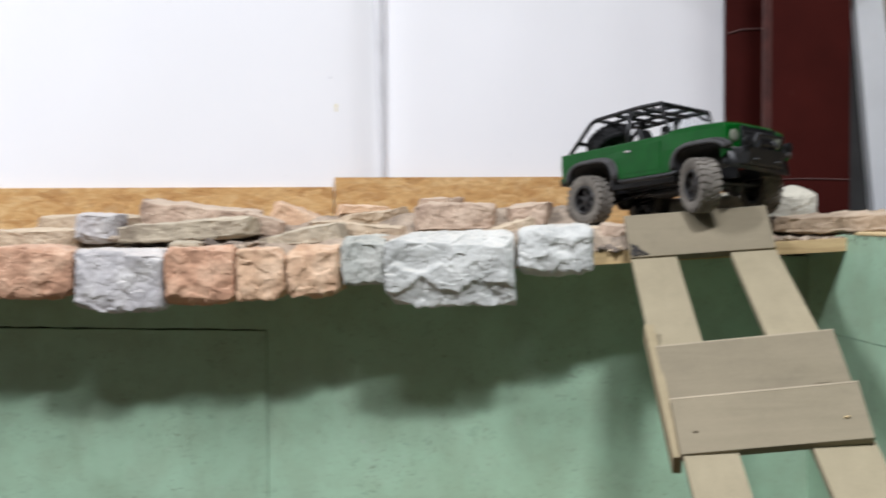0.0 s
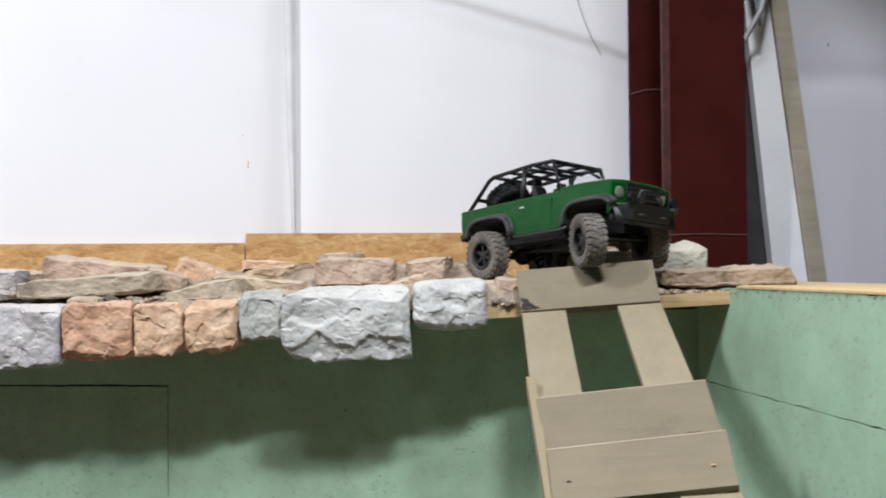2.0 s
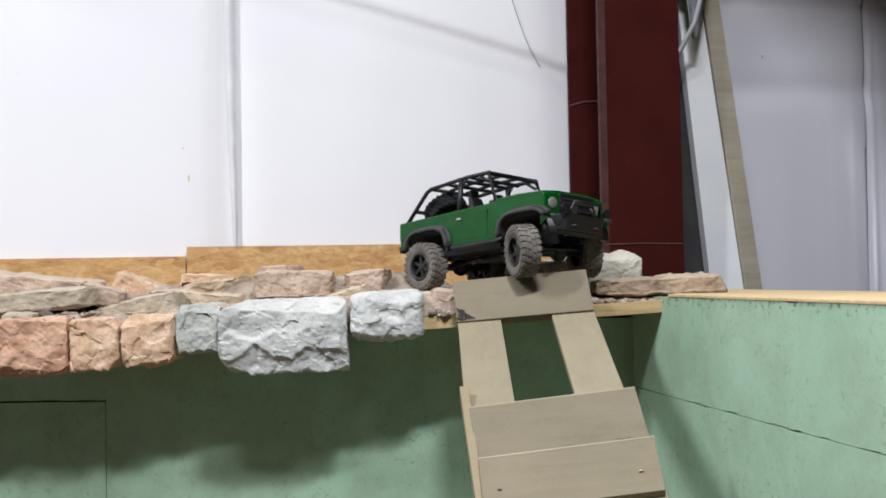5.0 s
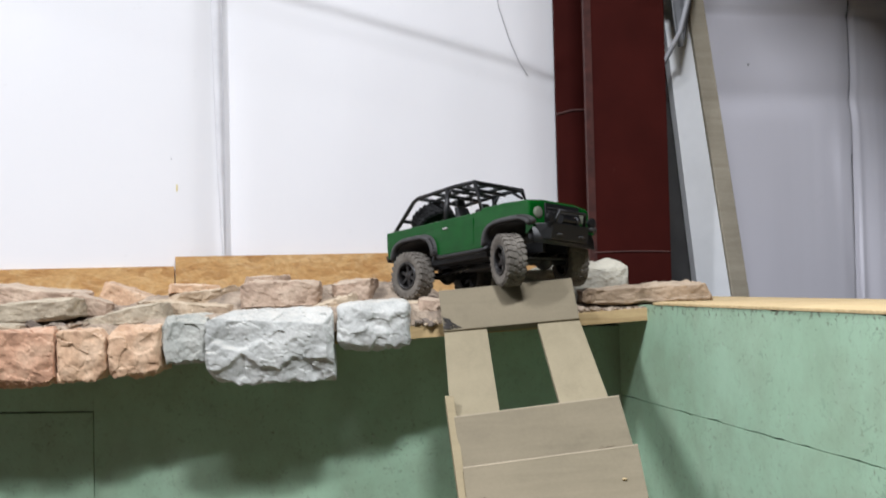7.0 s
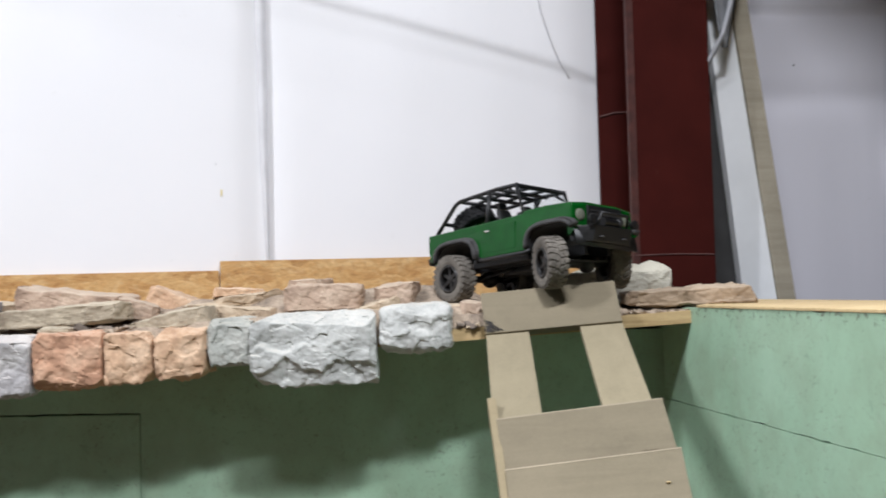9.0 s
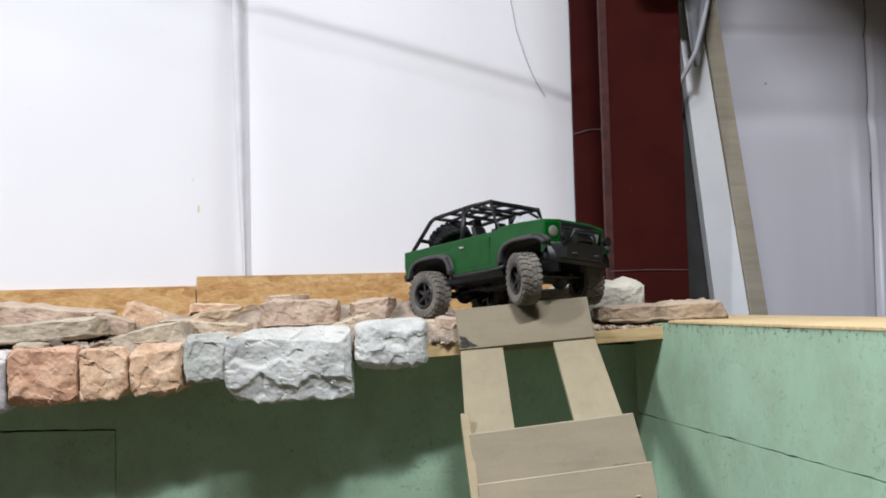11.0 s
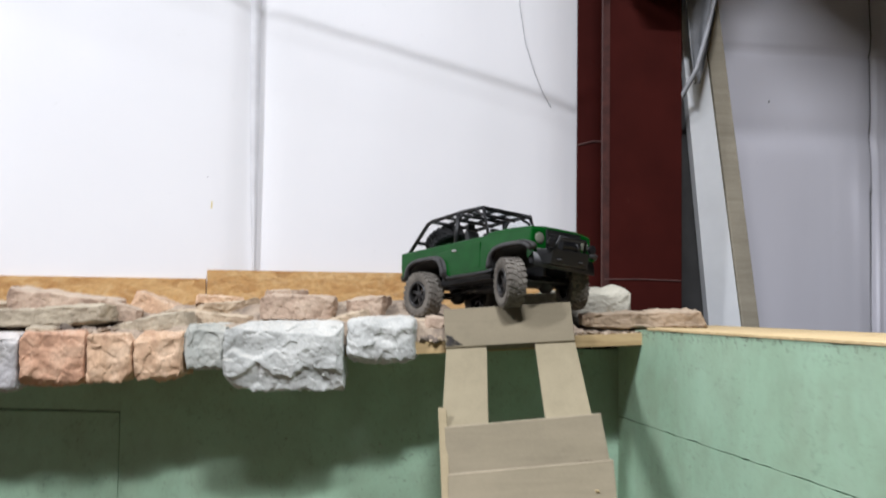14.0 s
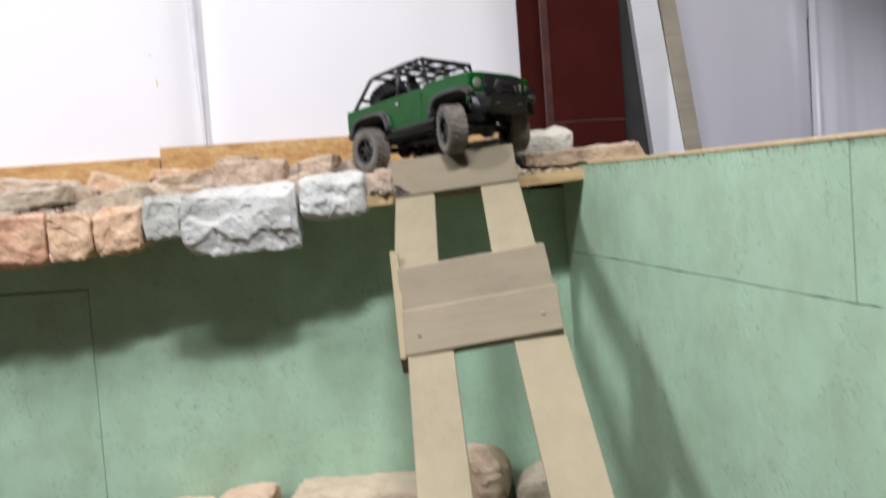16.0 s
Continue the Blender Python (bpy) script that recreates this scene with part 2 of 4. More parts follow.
def steel_mat():
    m, nt, b = mat("red_oxide_primer", 0.75)
    b.inputs["Specular IOR Level"].default_value = 0.08
    v = coords(nt)
    n = noise_tex(nt, v, 6, 5, 0.6)
    col = ramp(nt, n, [(0.3, (0.040, 0.0064, 0.0048)), (0.7, (0.055, 0.0088, 0.0066))])
    s = noise_tex(nt, coords(nt, (30, 30, 6)), 2.0, 6, 0.7)
    col = mix(nt, ramp(nt, s, [(0.68, grey(0)), (0.76, grey(0.4))]), col, (0.10, 0.036, 0.028))
    nt.links.new(col, b.inputs["Base Color"])
    bump(nt, b, n, 0.1, 0.003)
    return m


def paint_mat():
    m, nt, b = mat("green_car_paint", 0.25)
    n = noise_tex(nt, coords(nt), 30, 4)
    nt.links.new(ramp(nt, n, [(0.3, (0.0015, 0.052, 0.006)), (0.7, (0.002, 0.068, 0.008))]), b.inputs["Base Color"])
    b.inputs["Coat Weight"].default_value = 0.2
    b.inputs["Coat Roughness"].default_value = 0.1
    b.inputs["Specular IOR Level"].default_value = 0.15
    return m


def rubber_mat():
    m, nt, b = mat("dusty_tyre_rubber", 0.9)
    v = coords(nt)
    n, f = noise_tex(nt, v, 35, 4), noise_tex(nt, v, 240, 3)
    col = ramp(nt, n, [(0.3, (0.105, 0.092, 0.078)), (0.7, (0.20, 0.18, 0.152))])
    col = mix(nt, 0.3, col, ramp(nt, f, [(0.3, grey(0.4)), (0.7, grey(1))]), "MULTIPLY")
    nt.links.new(col, b.inputs["Base Color"])
    bump(nt, b, f, 0.3, 0.001)
    return m


def glass_mat(name, tint=(0.9, 0.93, 0.95), rough=0.02):
    m, nt, b = mat(name, rough)
    b.inputs["Base Color"].default_value = (*tint, 1)
    b.inputs["Transmission Weight"].default_value = 1.0
    b.inputs["IOR"].default_value = 1.1
    return m


# white facing again; its lilac tint paints in the bay's dimmer light
DIMVINYL = vinyl_mat("dim_white_facing", (0.865, 0.85, 0.91))
MORTAR, VINYL, OSB, GREEN = mortar_mat(), vinyl_mat(), osb_mat(), green_mat()
GREENSIDE = worn_top(GREEN, 1.32, 1.3755)
RAMPWOOD = plank_mat("dusty_tan_board", (0.249, 0.200, 0.116), (0.289, 0.236, 0.141), 0.6, 0.9, 0.22)
RAILWOOD = plank_mat("dusty_tan_rail_board", (0.250, 0.211, 0.133), (0.286, 0.242, 0.155), 0.6, 0.9, 0.22, 1)
PLANKWOOD = plank_mat("dirty_tan_board", (0.180, 0.151, 0.098), (0.208, 0.174, 0.115), 0.6, 0.9, 0.4)
PLANKEDGE = plank_mat("pale_board_edge", (0.27, 0.225, 0.155), (0.34, 0.285, 0.20), 0.8, 0.9, 0.3)
PINE = plank_mat("raw_pine_edge", (0.52, 0.37, 0.18), (0.70, 0.54, 0.30), 1.0, 0.7, 0.7)
LEDGEEDGE = plank_mat("dirty_plywood_edge", (0.34, 0.225, 0.10), (0.56, 0.41, 0.205), 1.0, 0.8, 0.7)
STUDWOOD = plank_mat("grey_beige_lumber", (0.31, 0.275, 0.205), (0.40, 0.355, 0.27), 0.7, 0.8, 0.3)
DIRT = plain("brown_sand", (0.12, 0.084, 0.050), 0.95, 0, 0.45, 12, 0.6, 0.01)
FOAM = plain("white_foam_board", (0.86, 0.88, 0.89), 0.6, 0, 0.08, 8)
STEEL = steel_mat()
STEELEDGE = plain("primer_edge_highlight", (0.082, 0.021, 0.0150), 0.8, 0, 0.6, 30)
SCRAPE = plain("chalky_scrape", (0.13, 0.060, 0.052), 0.8, 0, 0.5, 25)
SEAMTAPE = plain("grey_seam_tape", (0.74, 0.74, 0.755), 0.4, 0, 0.15, 12)
FOLDSHADE = plain("fold_shade", (0.28, 0.27, 0.29), 0.7, 0, 0.3, 20)
CRACK = plain("dark_joint", (0.06, 0.06, 0.045), 0.95, 0, 0.3, 60)
CONCRETE = plain("concrete", (0.07, 0.067, 0.06), 0.8, 0, 0.35, 3, 0.2, 0.004)
WESTWALL = plain("pale_grey_hall_lining", (0.10, 0.10, 0.102), 0.5, 0, 0.1, 1.5)
CEIL = plain("grey_hall_lining", (0.05, 0.05, 0.051), 0.5, 0, 0.1, 1.5)
FLAP = plain("grey_plastic_sheet", (0.23, 0.237, 0.25), 0.55, 0, 0.35, 14, 0.4, 0.01)
GAPSHADE = plain("dark_gap_shade", (0.043, 0.042, 0.041), 0.6, 0, 0.4, 9, 0.4, 0.01)
CORD = plain("pale_cable_jacket", (0.34, 0.35, 0.37), 0.5, 0, 0.15, 60)
TARRY = stone_mat("dark_rubble", (0.09, 0.072, 0.058), (0.17, 0.135, 0.108), (0.28, 0.225, 0.18), (0.38, 0.31, 0.24), 0.5)
GOUGE = plain("brown_gouge", (0.11, 0.082, 0.05), 0.9, 0, 0.3, 80)
TARRED = plain("dried_tar", (0.035, 0.030, 0.026), 0.9, 0, 0.4, 80)
YELLOW = plain("yellow_paint_fleck", (0.74, 0.63, 0.28), 0.6, 0, 0.2, 60)
THREAD = plain("thin_grey_cord", (0.40, 0.40, 0.42), 0.7, 0, 0.2, 60)
ORANGE = plain("fluorescent_orange_plastic", (0.95, 0.13, 0.03), 0.45, 0, 0.12, 60)
BRACKET = plain("dark_brown_block", (0.10, 0.055, 0.035), 0.7, 0, 0.4, 50)
PAINT, RUBBER = paint_mat(), rubber_mat()
BLACK = plain("black_plastic", (0.008, 0.008, 0.009), 0.5, 0, 0.35, 60)
SPARERUBBER = plain("clean_black_rubber", (0.006, 0.006, 0.0065), 0.85, 0, 0.3, 60)
FLARE = plain("dusty_black_plastic", (0.048, 0.046, 0.046), 0.65, 0, 0.4, 50)
RIMMAT = plain("black_wheel_rim", (0.032, 0.030, 0.029), 0.4, 0.2, 0.4, 70)
GUNMETAL = plain("gunmetal_ring", (0.045, 0.043, 0.042), 0.45, 0.3, 0.3, 70)
METALM = plain("bright_metal", (0.70, 0.69, 0.66), 0.25, 1.0, 0.15, 50)
GLASS = glass_mat("clear_windscreen")
LENS = plain("headlamp_lens", (0.17, 0.18, 0.14), 0.12, 0, 0.25, 90)


# ---- mesh helpers ----
def finish(ob, bm, material, smooth=False):
    me = bpy.data.meshes.new(ob)
    bmesh.ops.recalc_face_normals(bm, faces=bm.faces)
    bm.to_mesh(me)
    bm.free()
    me.materials.append(material)
    for p in me.polygons:
        p.use_smooth = smooth
    return me


def part(name, bm, material, parent=None, label="", smooth=False):
    ob = new(name, finish(name, bm, material, smooth))
    ob.parent = parent
    if label:
        tagged(ob, label)
    return ob


def empty(name, m, label, category, group="", kind=""):
    ob = new(name)
    ob.empty_display_size = 0.02
    ob.matrix_world = m
    return tagged(ob, label, category, group, kind)


def bevel(bm, width, segments=2):
    bmesh.ops.bevel(bm, geom=list(bm.edges), offset=width, segments=segments, affect="EDGES", profile=0.7)
    return bm


def box(x0, x1, y0, y1, z0, z1, b=0.0):
    bm = bmesh.new()
    bmesh.ops.create_cube(bm, size=1.0, matrix=Matrix.Translation(((x0 + x1) / 2, (y0 + y1) / 2, (z0 + z1) / 2)) @ Matrix.Diagonal((x1 - x0, y1 - y0, z1 - z0, 1)))
    if b:
        bevel(bm, b)
    return bm


def hexa(lo, hi, b=0.0):
    """A block from four corners of one face and the four of the face opposite."""
    bm = bmesh.new()
    vs = [bm.verts.new(p) for p in (*lo, *hi)]
    for f in ((0, 1, 2, 3), (4, 5, 6, 7), (0, 1, 5, 4), (1, 2, 6, 5), (2, 3, 7, 6), (3, 0, 4, 7)):
        bm.faces.new([vs[i] for i in f])
    bmesh.ops.recalc_face_normals(bm, faces=bm.faces)
    if b:
        bevel(bm, b)
    return bm


def tube(points, radius, sides=8, closed=False):
    bm = bmesh.new()
    pts = [Vector(p) for p in points]
    rings = []
    n = len(pts)
    for i, p in enumerate(pts):
        a = pts[(i - 1) % n] if closed or i else p
        c = pts[(i + 1) % n] if closed or i < n - 1 else p
        t = (c - a).normalized()
        side = t.cross(Vector((0, 0, 1)))
        if side.length < 0.1:
            side = t.cross(Vector((0, 1, 0)))
        side.normalize()
        up = side.cross(t)
        rings.append([bm.verts.new(p + radius * (math.cos(k * math.tau / sides) * side + math.sin(k * math.tau / sides) * up)) for k in range(sides)])
    for i in range(n if closed else n - 1):
        a, c = rings[i], rings[(i + 1) % n]
        for k in range(sides):
            bm.faces.new((a[k], a[(k + 1) % sides], c[(k + 1) % sides], c[k]))
    if not closed:
        bm.faces.new(rings[0][::-1])
        bm.faces.new(rings[-1])
    return bm


def lathe(profile, sides=28, capped=True):
    """A body turned about the y axis from (radius, y) pairs; capped at both ends or left as a ring."""
    bm = bmesh.new()
    rings = [[bm.verts.new((r * math.cos(k * math.tau / sides), y, r * math.sin(k * math.tau / sides))) for k in range(sides)] for r, y in profile]
    for a, c in zip(rings, rings[1:]):
        for k in range(sides):
            bm.faces.new((a[k], a[(k + 1) % sides], c[(k + 1) % sides], c[k]))
    if capped:
        for ring in (rings[0], rings[-1]):
            bm.faces.new(ring)
    return bm


def join(target, bm, m=Matrix.Identity(4)):
    me = bpy.data.meshes.new("joint")
    bm.transform(m)
    bm.to_mesh(me)
    bm.free()
    target.from_mesh(me)
    bpy.data.meshes.remove(me)
    return target


# the ledge runs at a slant to the hall: s along it, d out from its edge, z up
SLANT = radians(-13.5)
LEDGE = Matrix.Translation((0.2, 2.64, 0)) @ Matrix.Rotation(SLANT, 4, "Z")


def at_ledge(s, d, z):
    return LEDGE @ Vector((s, -d, z))


# ---- the hall ----
def skin_y(x, z, seams, slack):
    """How far a padded facing sags back at a place."""
    near = min(abs(x - s) for s in seams)
    dip = 0.02 * math.exp(-(near / 0.05) ** 2) - 0.012 * math.sin(min(near, 0.6) / 0.6 * math.pi / 2)
    wave = 0.006 * noise.noise((x * 1.7, z * 0.9, 3.1)) + 0.003 * noise.noise((x * 6, z * 1.6, 7.7))
    girt = min(abs(z - 2.41), abs(z - 2.08) * 0.6)
    sag = slack * (0.012 * math.exp(-(girt / 0.03) ** 2) + 0.012 * noise.noise((x * 3, z * 0.8, 9.0)))
    if slack:
        # pleats that gather at the seam
        sag += 0.0025 * math.exp(-near / 0.16) * noise.noise((x * 30, z * 1.1, 2.0))
    turn = 0.030 * math.exp(-((1.22 - x) / 0.11) ** 2) if not slack else 0.0
    fold = 0.0
    if slack:
        # a lapped edge along the girt, and a standing fold down the seam
        lap = z - 2.405
        fold -= 0.022 * math.exp(-lap / 0.10) if lap > 0.0 else 0.022 * max(0.0, 1 + lap / 0.02)
        u = x - 2.278 + 0.009 * (2.4 - z)
        fold -= 0.020 * math.exp(u / 0.07) if u < 0 else 0.028 * min(1.0, max(0.0, (3.0 - z) / 1.6)) * min(1.0, max(0.0, (u - 0.012) / 0.02)) * math.exp(-max(0.0, u - 0.032) / 0.06)
    return dip + wave + sag + turn + fold


def wall_skin(x0, x1, z0, z1, y, nx, nz, seams, slack=0.0):
    """A padded wall facing that dips at its seams."""
    bm = bmesh.new()
    grid = []
    for i in range(nx + 1):
        x = x0 + (x1 - x0) * i / nx
        grid.append([bm.verts.new((x, y + skin_y(x, z0 + (z1 - z0) * j / nz, seams, slack), z0 + (z1 - z0) * j / nz)) for j in range(nz + 1)])
    for a, c in zip(grid, grid[1:]):
        for j in range(nz):
            bm.faces.new((a[j], c[j], c[j + 1], a[j + 1]))
    return bm


WALL_Y = 3.575
SEAMS = (-4.42, -2.2, 0.03, 2.30, 4.45)
wall = tagged(part("wall_north", wall_skin(-4.5, 1.3, 0.0, 5.0, WALL_Y, 160, 60, SEAMS), VINYL, None, "", True), "white vinyl-faced insulation wall with vertical taped seams", "wall", "", "structure")
wall_right = tagged(part("wall_north_bay", wall_skin(1.3, 4.5, 0.0, 5.0, WALL_Y + 0.004, 480, 300, SEAMS, 1.0), DIMVINYL, None, "", True), "white wrinkled plastic-faced insulation wall, tinted lilac for its dim light", "wall", "", "structure")
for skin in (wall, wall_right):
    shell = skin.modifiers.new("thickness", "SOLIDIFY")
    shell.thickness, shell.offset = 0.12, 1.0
for x in SEAMS[1:3]:
    # the folded flap narrows towards the foot
    pts = [(x + 0.008 - wide, wide, z) for wide, z in ((0.004, 1.3), (0.010, 1.6), (0.020, 1.85), (0.026, 2.1), (0.031, 2.4), (0.033, 3.4), (0.034, 5.0))]
    bm = bmesh.new()
    join(bm, tube([(px + wide + 0.001, WALL_Y + 0.003, z) for px, wide, z in pts], 0.0014, 6))
    cols = [[bm.verts.new((px + wide * u, WALL_Y + w, z)) for px, wide, z in pts] for u, w in ((-0.1, 0.006), (0.25, 0.000), (0.6, -0.003), (1.0, 0.006))]
    for a, c in zip(cols, cols[1:]):
        for i in range(len(pts) - 1):
            bm.faces.new((a[i], a[i + 1], c[i + 1], c[i]))
    part("seam_tape", bm, SEAMTAPE, wall, "grey folded seam of the wall facing", True)
tagged(part("floor", box(-4.6, 4.6, -8.0, 3.7, -0.1, 0.0), CONCRETE), "grey concrete hall floor", "floor", "", "structure")
tagged(part("ceiling", box(-4.6, 4.6, -8.0, 3.7, 5.0, 5.1), CEIL), "plain grey lined roof", "ceiling", "", "structure")
tagged(part("wall_west", box(-4.6, -4.5, -8.0, 3.7, 0, 5.0), WESTWALL), "plain pale grey hall wall", "wall", "", "structure")
tagged(part("wall_east", box(4.5, 4.6, -8.0, 3.7, 0, 5.0), CEIL), "plain grey hall wall", "wall", "", "structure")
tagged(part("wall_south", box(-4.6, 4.6, -8.1, -8.0, 0, 5.0), CEIL), "plain grey hall wall", "wall", "", "structure")

# strand board along the foot of the wall, in two heights
strip = empty("osb_skirting", pose(0, 3.545, 1.3), "tan strand board strip along the wall foot in two heights", "board", "", "structure")
part("board", box(-2.6, -0.123, 0, 0.015, -0.1, 0.213, 0.0015), OSB, strip)
part("board", box(-0.119, 1.15, -0.004, 0.011, -0.1, 0.243, 0.0015), OSB, strip)

upright = [(2.282 - 0.009 * (2.4 - z) + 0.003 * noise.noise((z * 5, 1, 1)), z) for z in [2.9 - 0.04 * k for k in range(41)]]
# a dark tube paints in the shade of the standing seam fold
part("crease", tube([(x, WALL_Y + 0.001 + skin_y(x, z, SEAMS, 1.0), z) for x, z in upright], 0.0052, 8), FOLDSHADE, wall_right, "crease of the wall facing with its shade painted dark", True)

# red steel column: two flanges and a web
col = empty("steel_column", pose(1.285, 3.385, 0), "dark red oxide-primed steel I-beam column", "column", "", "structure")
part("flange", box(-0.131, 0.131, -0.172, -0.157, 0, 5.0, 0.002), STEEL, col)
part("flange", box(-0.131, 0.131, 0.155, 0.17, 0, 5.0, 0.002), STEEL, col)
part("web", box(-0.005, 0.005, -0.157, 0.155, 0, 5.0), STEEL, col)
# paler red strip paints in the highlight along the flange edge
part("flange_edge", box(-0.1345, -0.112, -0.1745, -0.156, 0, 5.0), STEELEDGE, col, "paler edge of the flange, painted as its highlight")
part("weld_line", tube([(-0.128, -0.1735, 1.523), (0.0, -0.1735, 1.525), (0.128, -0.1735, 1.522)], 0.0022, 6), SCRAPE, col)
part("weld_line", tube([(-0.13, 0.1535, 2.006), (-0.08, 0.1535, 2.020), (-0.01, 0.1535, 2.024)], 0.0036, 6), SCRAPE, col)

# a deep unseen rafter from the column over the hall, added to shade the bay
part("unseen_rafter", box(-0.07, 0.07, -11.2, -0.172, 3.26, 4.995, 0.003), STEEL, col)
# unseen knee added below it to keep lamp light off the upper bay
knee = bmesh.new()
prof = [(-0.172, 2.48), (-0.45, 2.51), (-0.80, 2.98), (-1.0, 3.259), (-0.172, 3.259)]
for x in (-0.07, 0.07):
    for y, z in prof:
        knee.verts.new((x, y, z))
knee.verts.ensure_lookup_table()
knee.faces.new(knee.verts[:5])
knee.faces.new(knee.verts[5:][::-1])
for k in range(5):
    knee.faces.new([knee.verts[i] for i in (k, (k + 1) % 5, 5 + (k + 1) % 5, 5 + k)])
part("unseen_haunch", knee, STEEL, col, "unseen tapered knee piece added to shade the bay wall")
# unseen cable, added to cast the slanting shadow band on the white wall
tagged(part("unseen_cable", tube([(-4.45, 2.9, 4.06), (-1.0, 2.9, 3.103), (0.205, 2.9, 2.77), (1.026, 2.9, 2.543), (1.10, 3.0, 2.52), (1.17, 3.21, 2.46)], 0.0062, 8), THREAD, None, "", True), "unseen cable added to cast a soft shadow band on the wall", "cable")

# leaning board and stud right of the column
lean = empty("leaning_board", pose(0, 0, 0), "white foam board leaning against a grey-beige stud", "board")


def leaning(x0, x1, top0, top1, y0, y1, b):
    lo = [(x0, y0, 0.0), (x1, y0, 0.0), (x1, y1, 0.0), (x0, y1, 0.0)]
    hi = [(top0, y0 + 0.1, 3.4), (top1, y0 + 0.1, 3.4), (top1, y1 + 0.1, 3.4), (top0, y1 + 0.1, 3.4)]
    return hexa(lo, hi, b)


SLOPE = -0.118
def at_z(x, z):
    return x + SLOPE * (z - 1.38)


part("stud", leaning(at_z(1.653, 0), at_z(1.710, 0), at_z(1.653, 3.4), at_z(1.710, 3.4), 3.24, 3.33, 0.002), STUDWOOD, lean, "grey-beige lumber stud")
part("foam_panel", leaning(1.477 + 0.085 * 2.1, at_z(1.650, 0), 1.477 - 0.085 * 1.3, at_z(1.650, 3.4), 3.25, 3.29, 0.002), FOAM, lean, "white foam panel")


def flap_mesh():
    bm = bmesh.new()
    grid = []
    for i in range(17):
        u = i / 16
        row = []
        for j in range(31):
            v = j / 30
            z = 3.2 - 1.03 * v
            left, right = 1.412 + 0.045 * v ** 3, 1.60 - 0.125 * v ** 2
            x = left + (right - left) * u
            y = 3.21 + 0.007 * math.sin(u * 9 + 4 * v) + 0.012 * noise.noise((u * 3, v * 4, 5))
            row.append(bm.verts.new((x, y, z)))
        grid.append(row)
    for a, c in zip(grid, grid[1:]):
        for j in range(30):
            bm.faces.new((a[j], c[j], c[j + 1], a[j + 1]))
    return bm


# near-black sheet added to paint the shade in the gap right of the column
shade = part("gap_shade", hexa([(1.41, 3.33, 1.2), (1.60, 3.33, 1.2), (1.60, 3.333, 1.2), (1.41, 3.333, 1.2)], [(1.41, 3.43, 3.3), (1.54, 3.43, 3.3), (1.54, 3.433, 3.3), (1.41, 3.433, 3.3)]), GAPSHADE)
tagged(shade, "dark sheet added as the shade in the gap beside the column", "plastic sheet")
flap = tagged(part("plastic_sheet", flap_mesh(), FLAP, None, "", True), "crumpled grey plastic sheet hanging beside the column", "plastic sheet")
thick = flap.modifiers.new("thickness", "SOLIDIFY")
thick.thickness = 0.003
tagged(part("cable", tube([(1.56, 3.17, 3.0), (1.525, 3.165, 2.62), (1.508, 3.16, 2.45), (1.482, 3.16, 2.33), (1.452, 3.17, 2.21), (1.428, 3.205, 2.15), (1.395, 3.26, 2.07), (1.36, 3.30, 1.9)], 0.008, 8), CORD, None, "", True), "pale hanging cable beside the red column", "cable")
tagged(part("thin_cord", tube([(0.93, 3.56, 2.75), (0.945, 3.556, 2.5), (0.965, 3.556, 2.37), (1.0, 3.556, 2.26), (1.03, 3.556, 2.19), (1.06, 3.556, 2.14)], 0.0011, 6), THREAD, None, "", True), "thin grey cord hanging on the white wall", "cord")

# ---- green boarded pit walls ----
def ragged_board(x0, x1, y0, y1, z0, z1, top=0.0, foot=0.0, axis="y"):
    """A board whose long edges are chipped by up to top and foot."""
    bm = bmesh.new()
    n = int(abs(y1 - y0) / 0.012)
    rings = []
    for i in range(n + 1):
        y = y0 + (y1 - y0) * i / n
        a = top * max(0.0, noise.noise((y * 16, 3.3, z1)) + 0.7 * noise.noise((y * 55, 1.3, z1)))
        c = foot * max(0.0, noise.noise((y * 16, 8.3, z0)) + 0.7 * noise.noise((y * 55, 6.3, z0)))
        ring = [(x0, z0 + c), (x1, z0), (x1, z1), (x0, z1 - a)]
        rings.append([bm.verts.new((u, y, w) if axis == "y" else (y, u, w)) for u, w in ring])
    for a, c in zip(rings, rings[1:]):
        for k in range(4):
            bm.faces.new((a[k], a[(k + 1) % 4], c[(k + 1) % 4], c[k]))
    bm.faces.new(rings[0])
    bm.faces.new(rings[-1])
    bmesh.ops.recalc_face_normals(bm, faces=bm.faces)
    return bm


pit = empty("wall_green_back", LEDGE @ pose(0, 0.19, 0), "pale green painted board wall under the ledge", "wall", "", "structure")
part("panel", box(-0.5535, 0.89, 0, 0.02, 0.2, 1.32, 0.001), GREEN, pit)
part("panel", ragged_board(0.001, 0.02, -2.6, -0.5558, 0.2, 1.1240, 0.004, 0.0, "x"), GREEN, pit)
part("panel", ragged_board(0, 0.02, -2.6, -0.5535, 1.1278, 1.32, 0.0, 0.003, "x"), GREEN, pit)
part("backing", box(-2.6, 0.89, 0.0215, 0.03, 0.2, 1.32), CRACK, pit, "dark gap behind the board joints")
side = empty("wall_green_side", pose(1.03, 0, 0), "pale green painted board wall with speckled scuffs", "wall", "", "structure")
part("panel", ragged_board(0, 0.018, 1.1745, 2.9, 1.1471, 1.3755, 0.003, 0.0035), GREENSIDE, side)
part("panel", ragged_board(0.001, 0.019, -1.6, 1.173, 1.1471, 1.3755, 0.003, 0.0035), GREENSIDE, side)
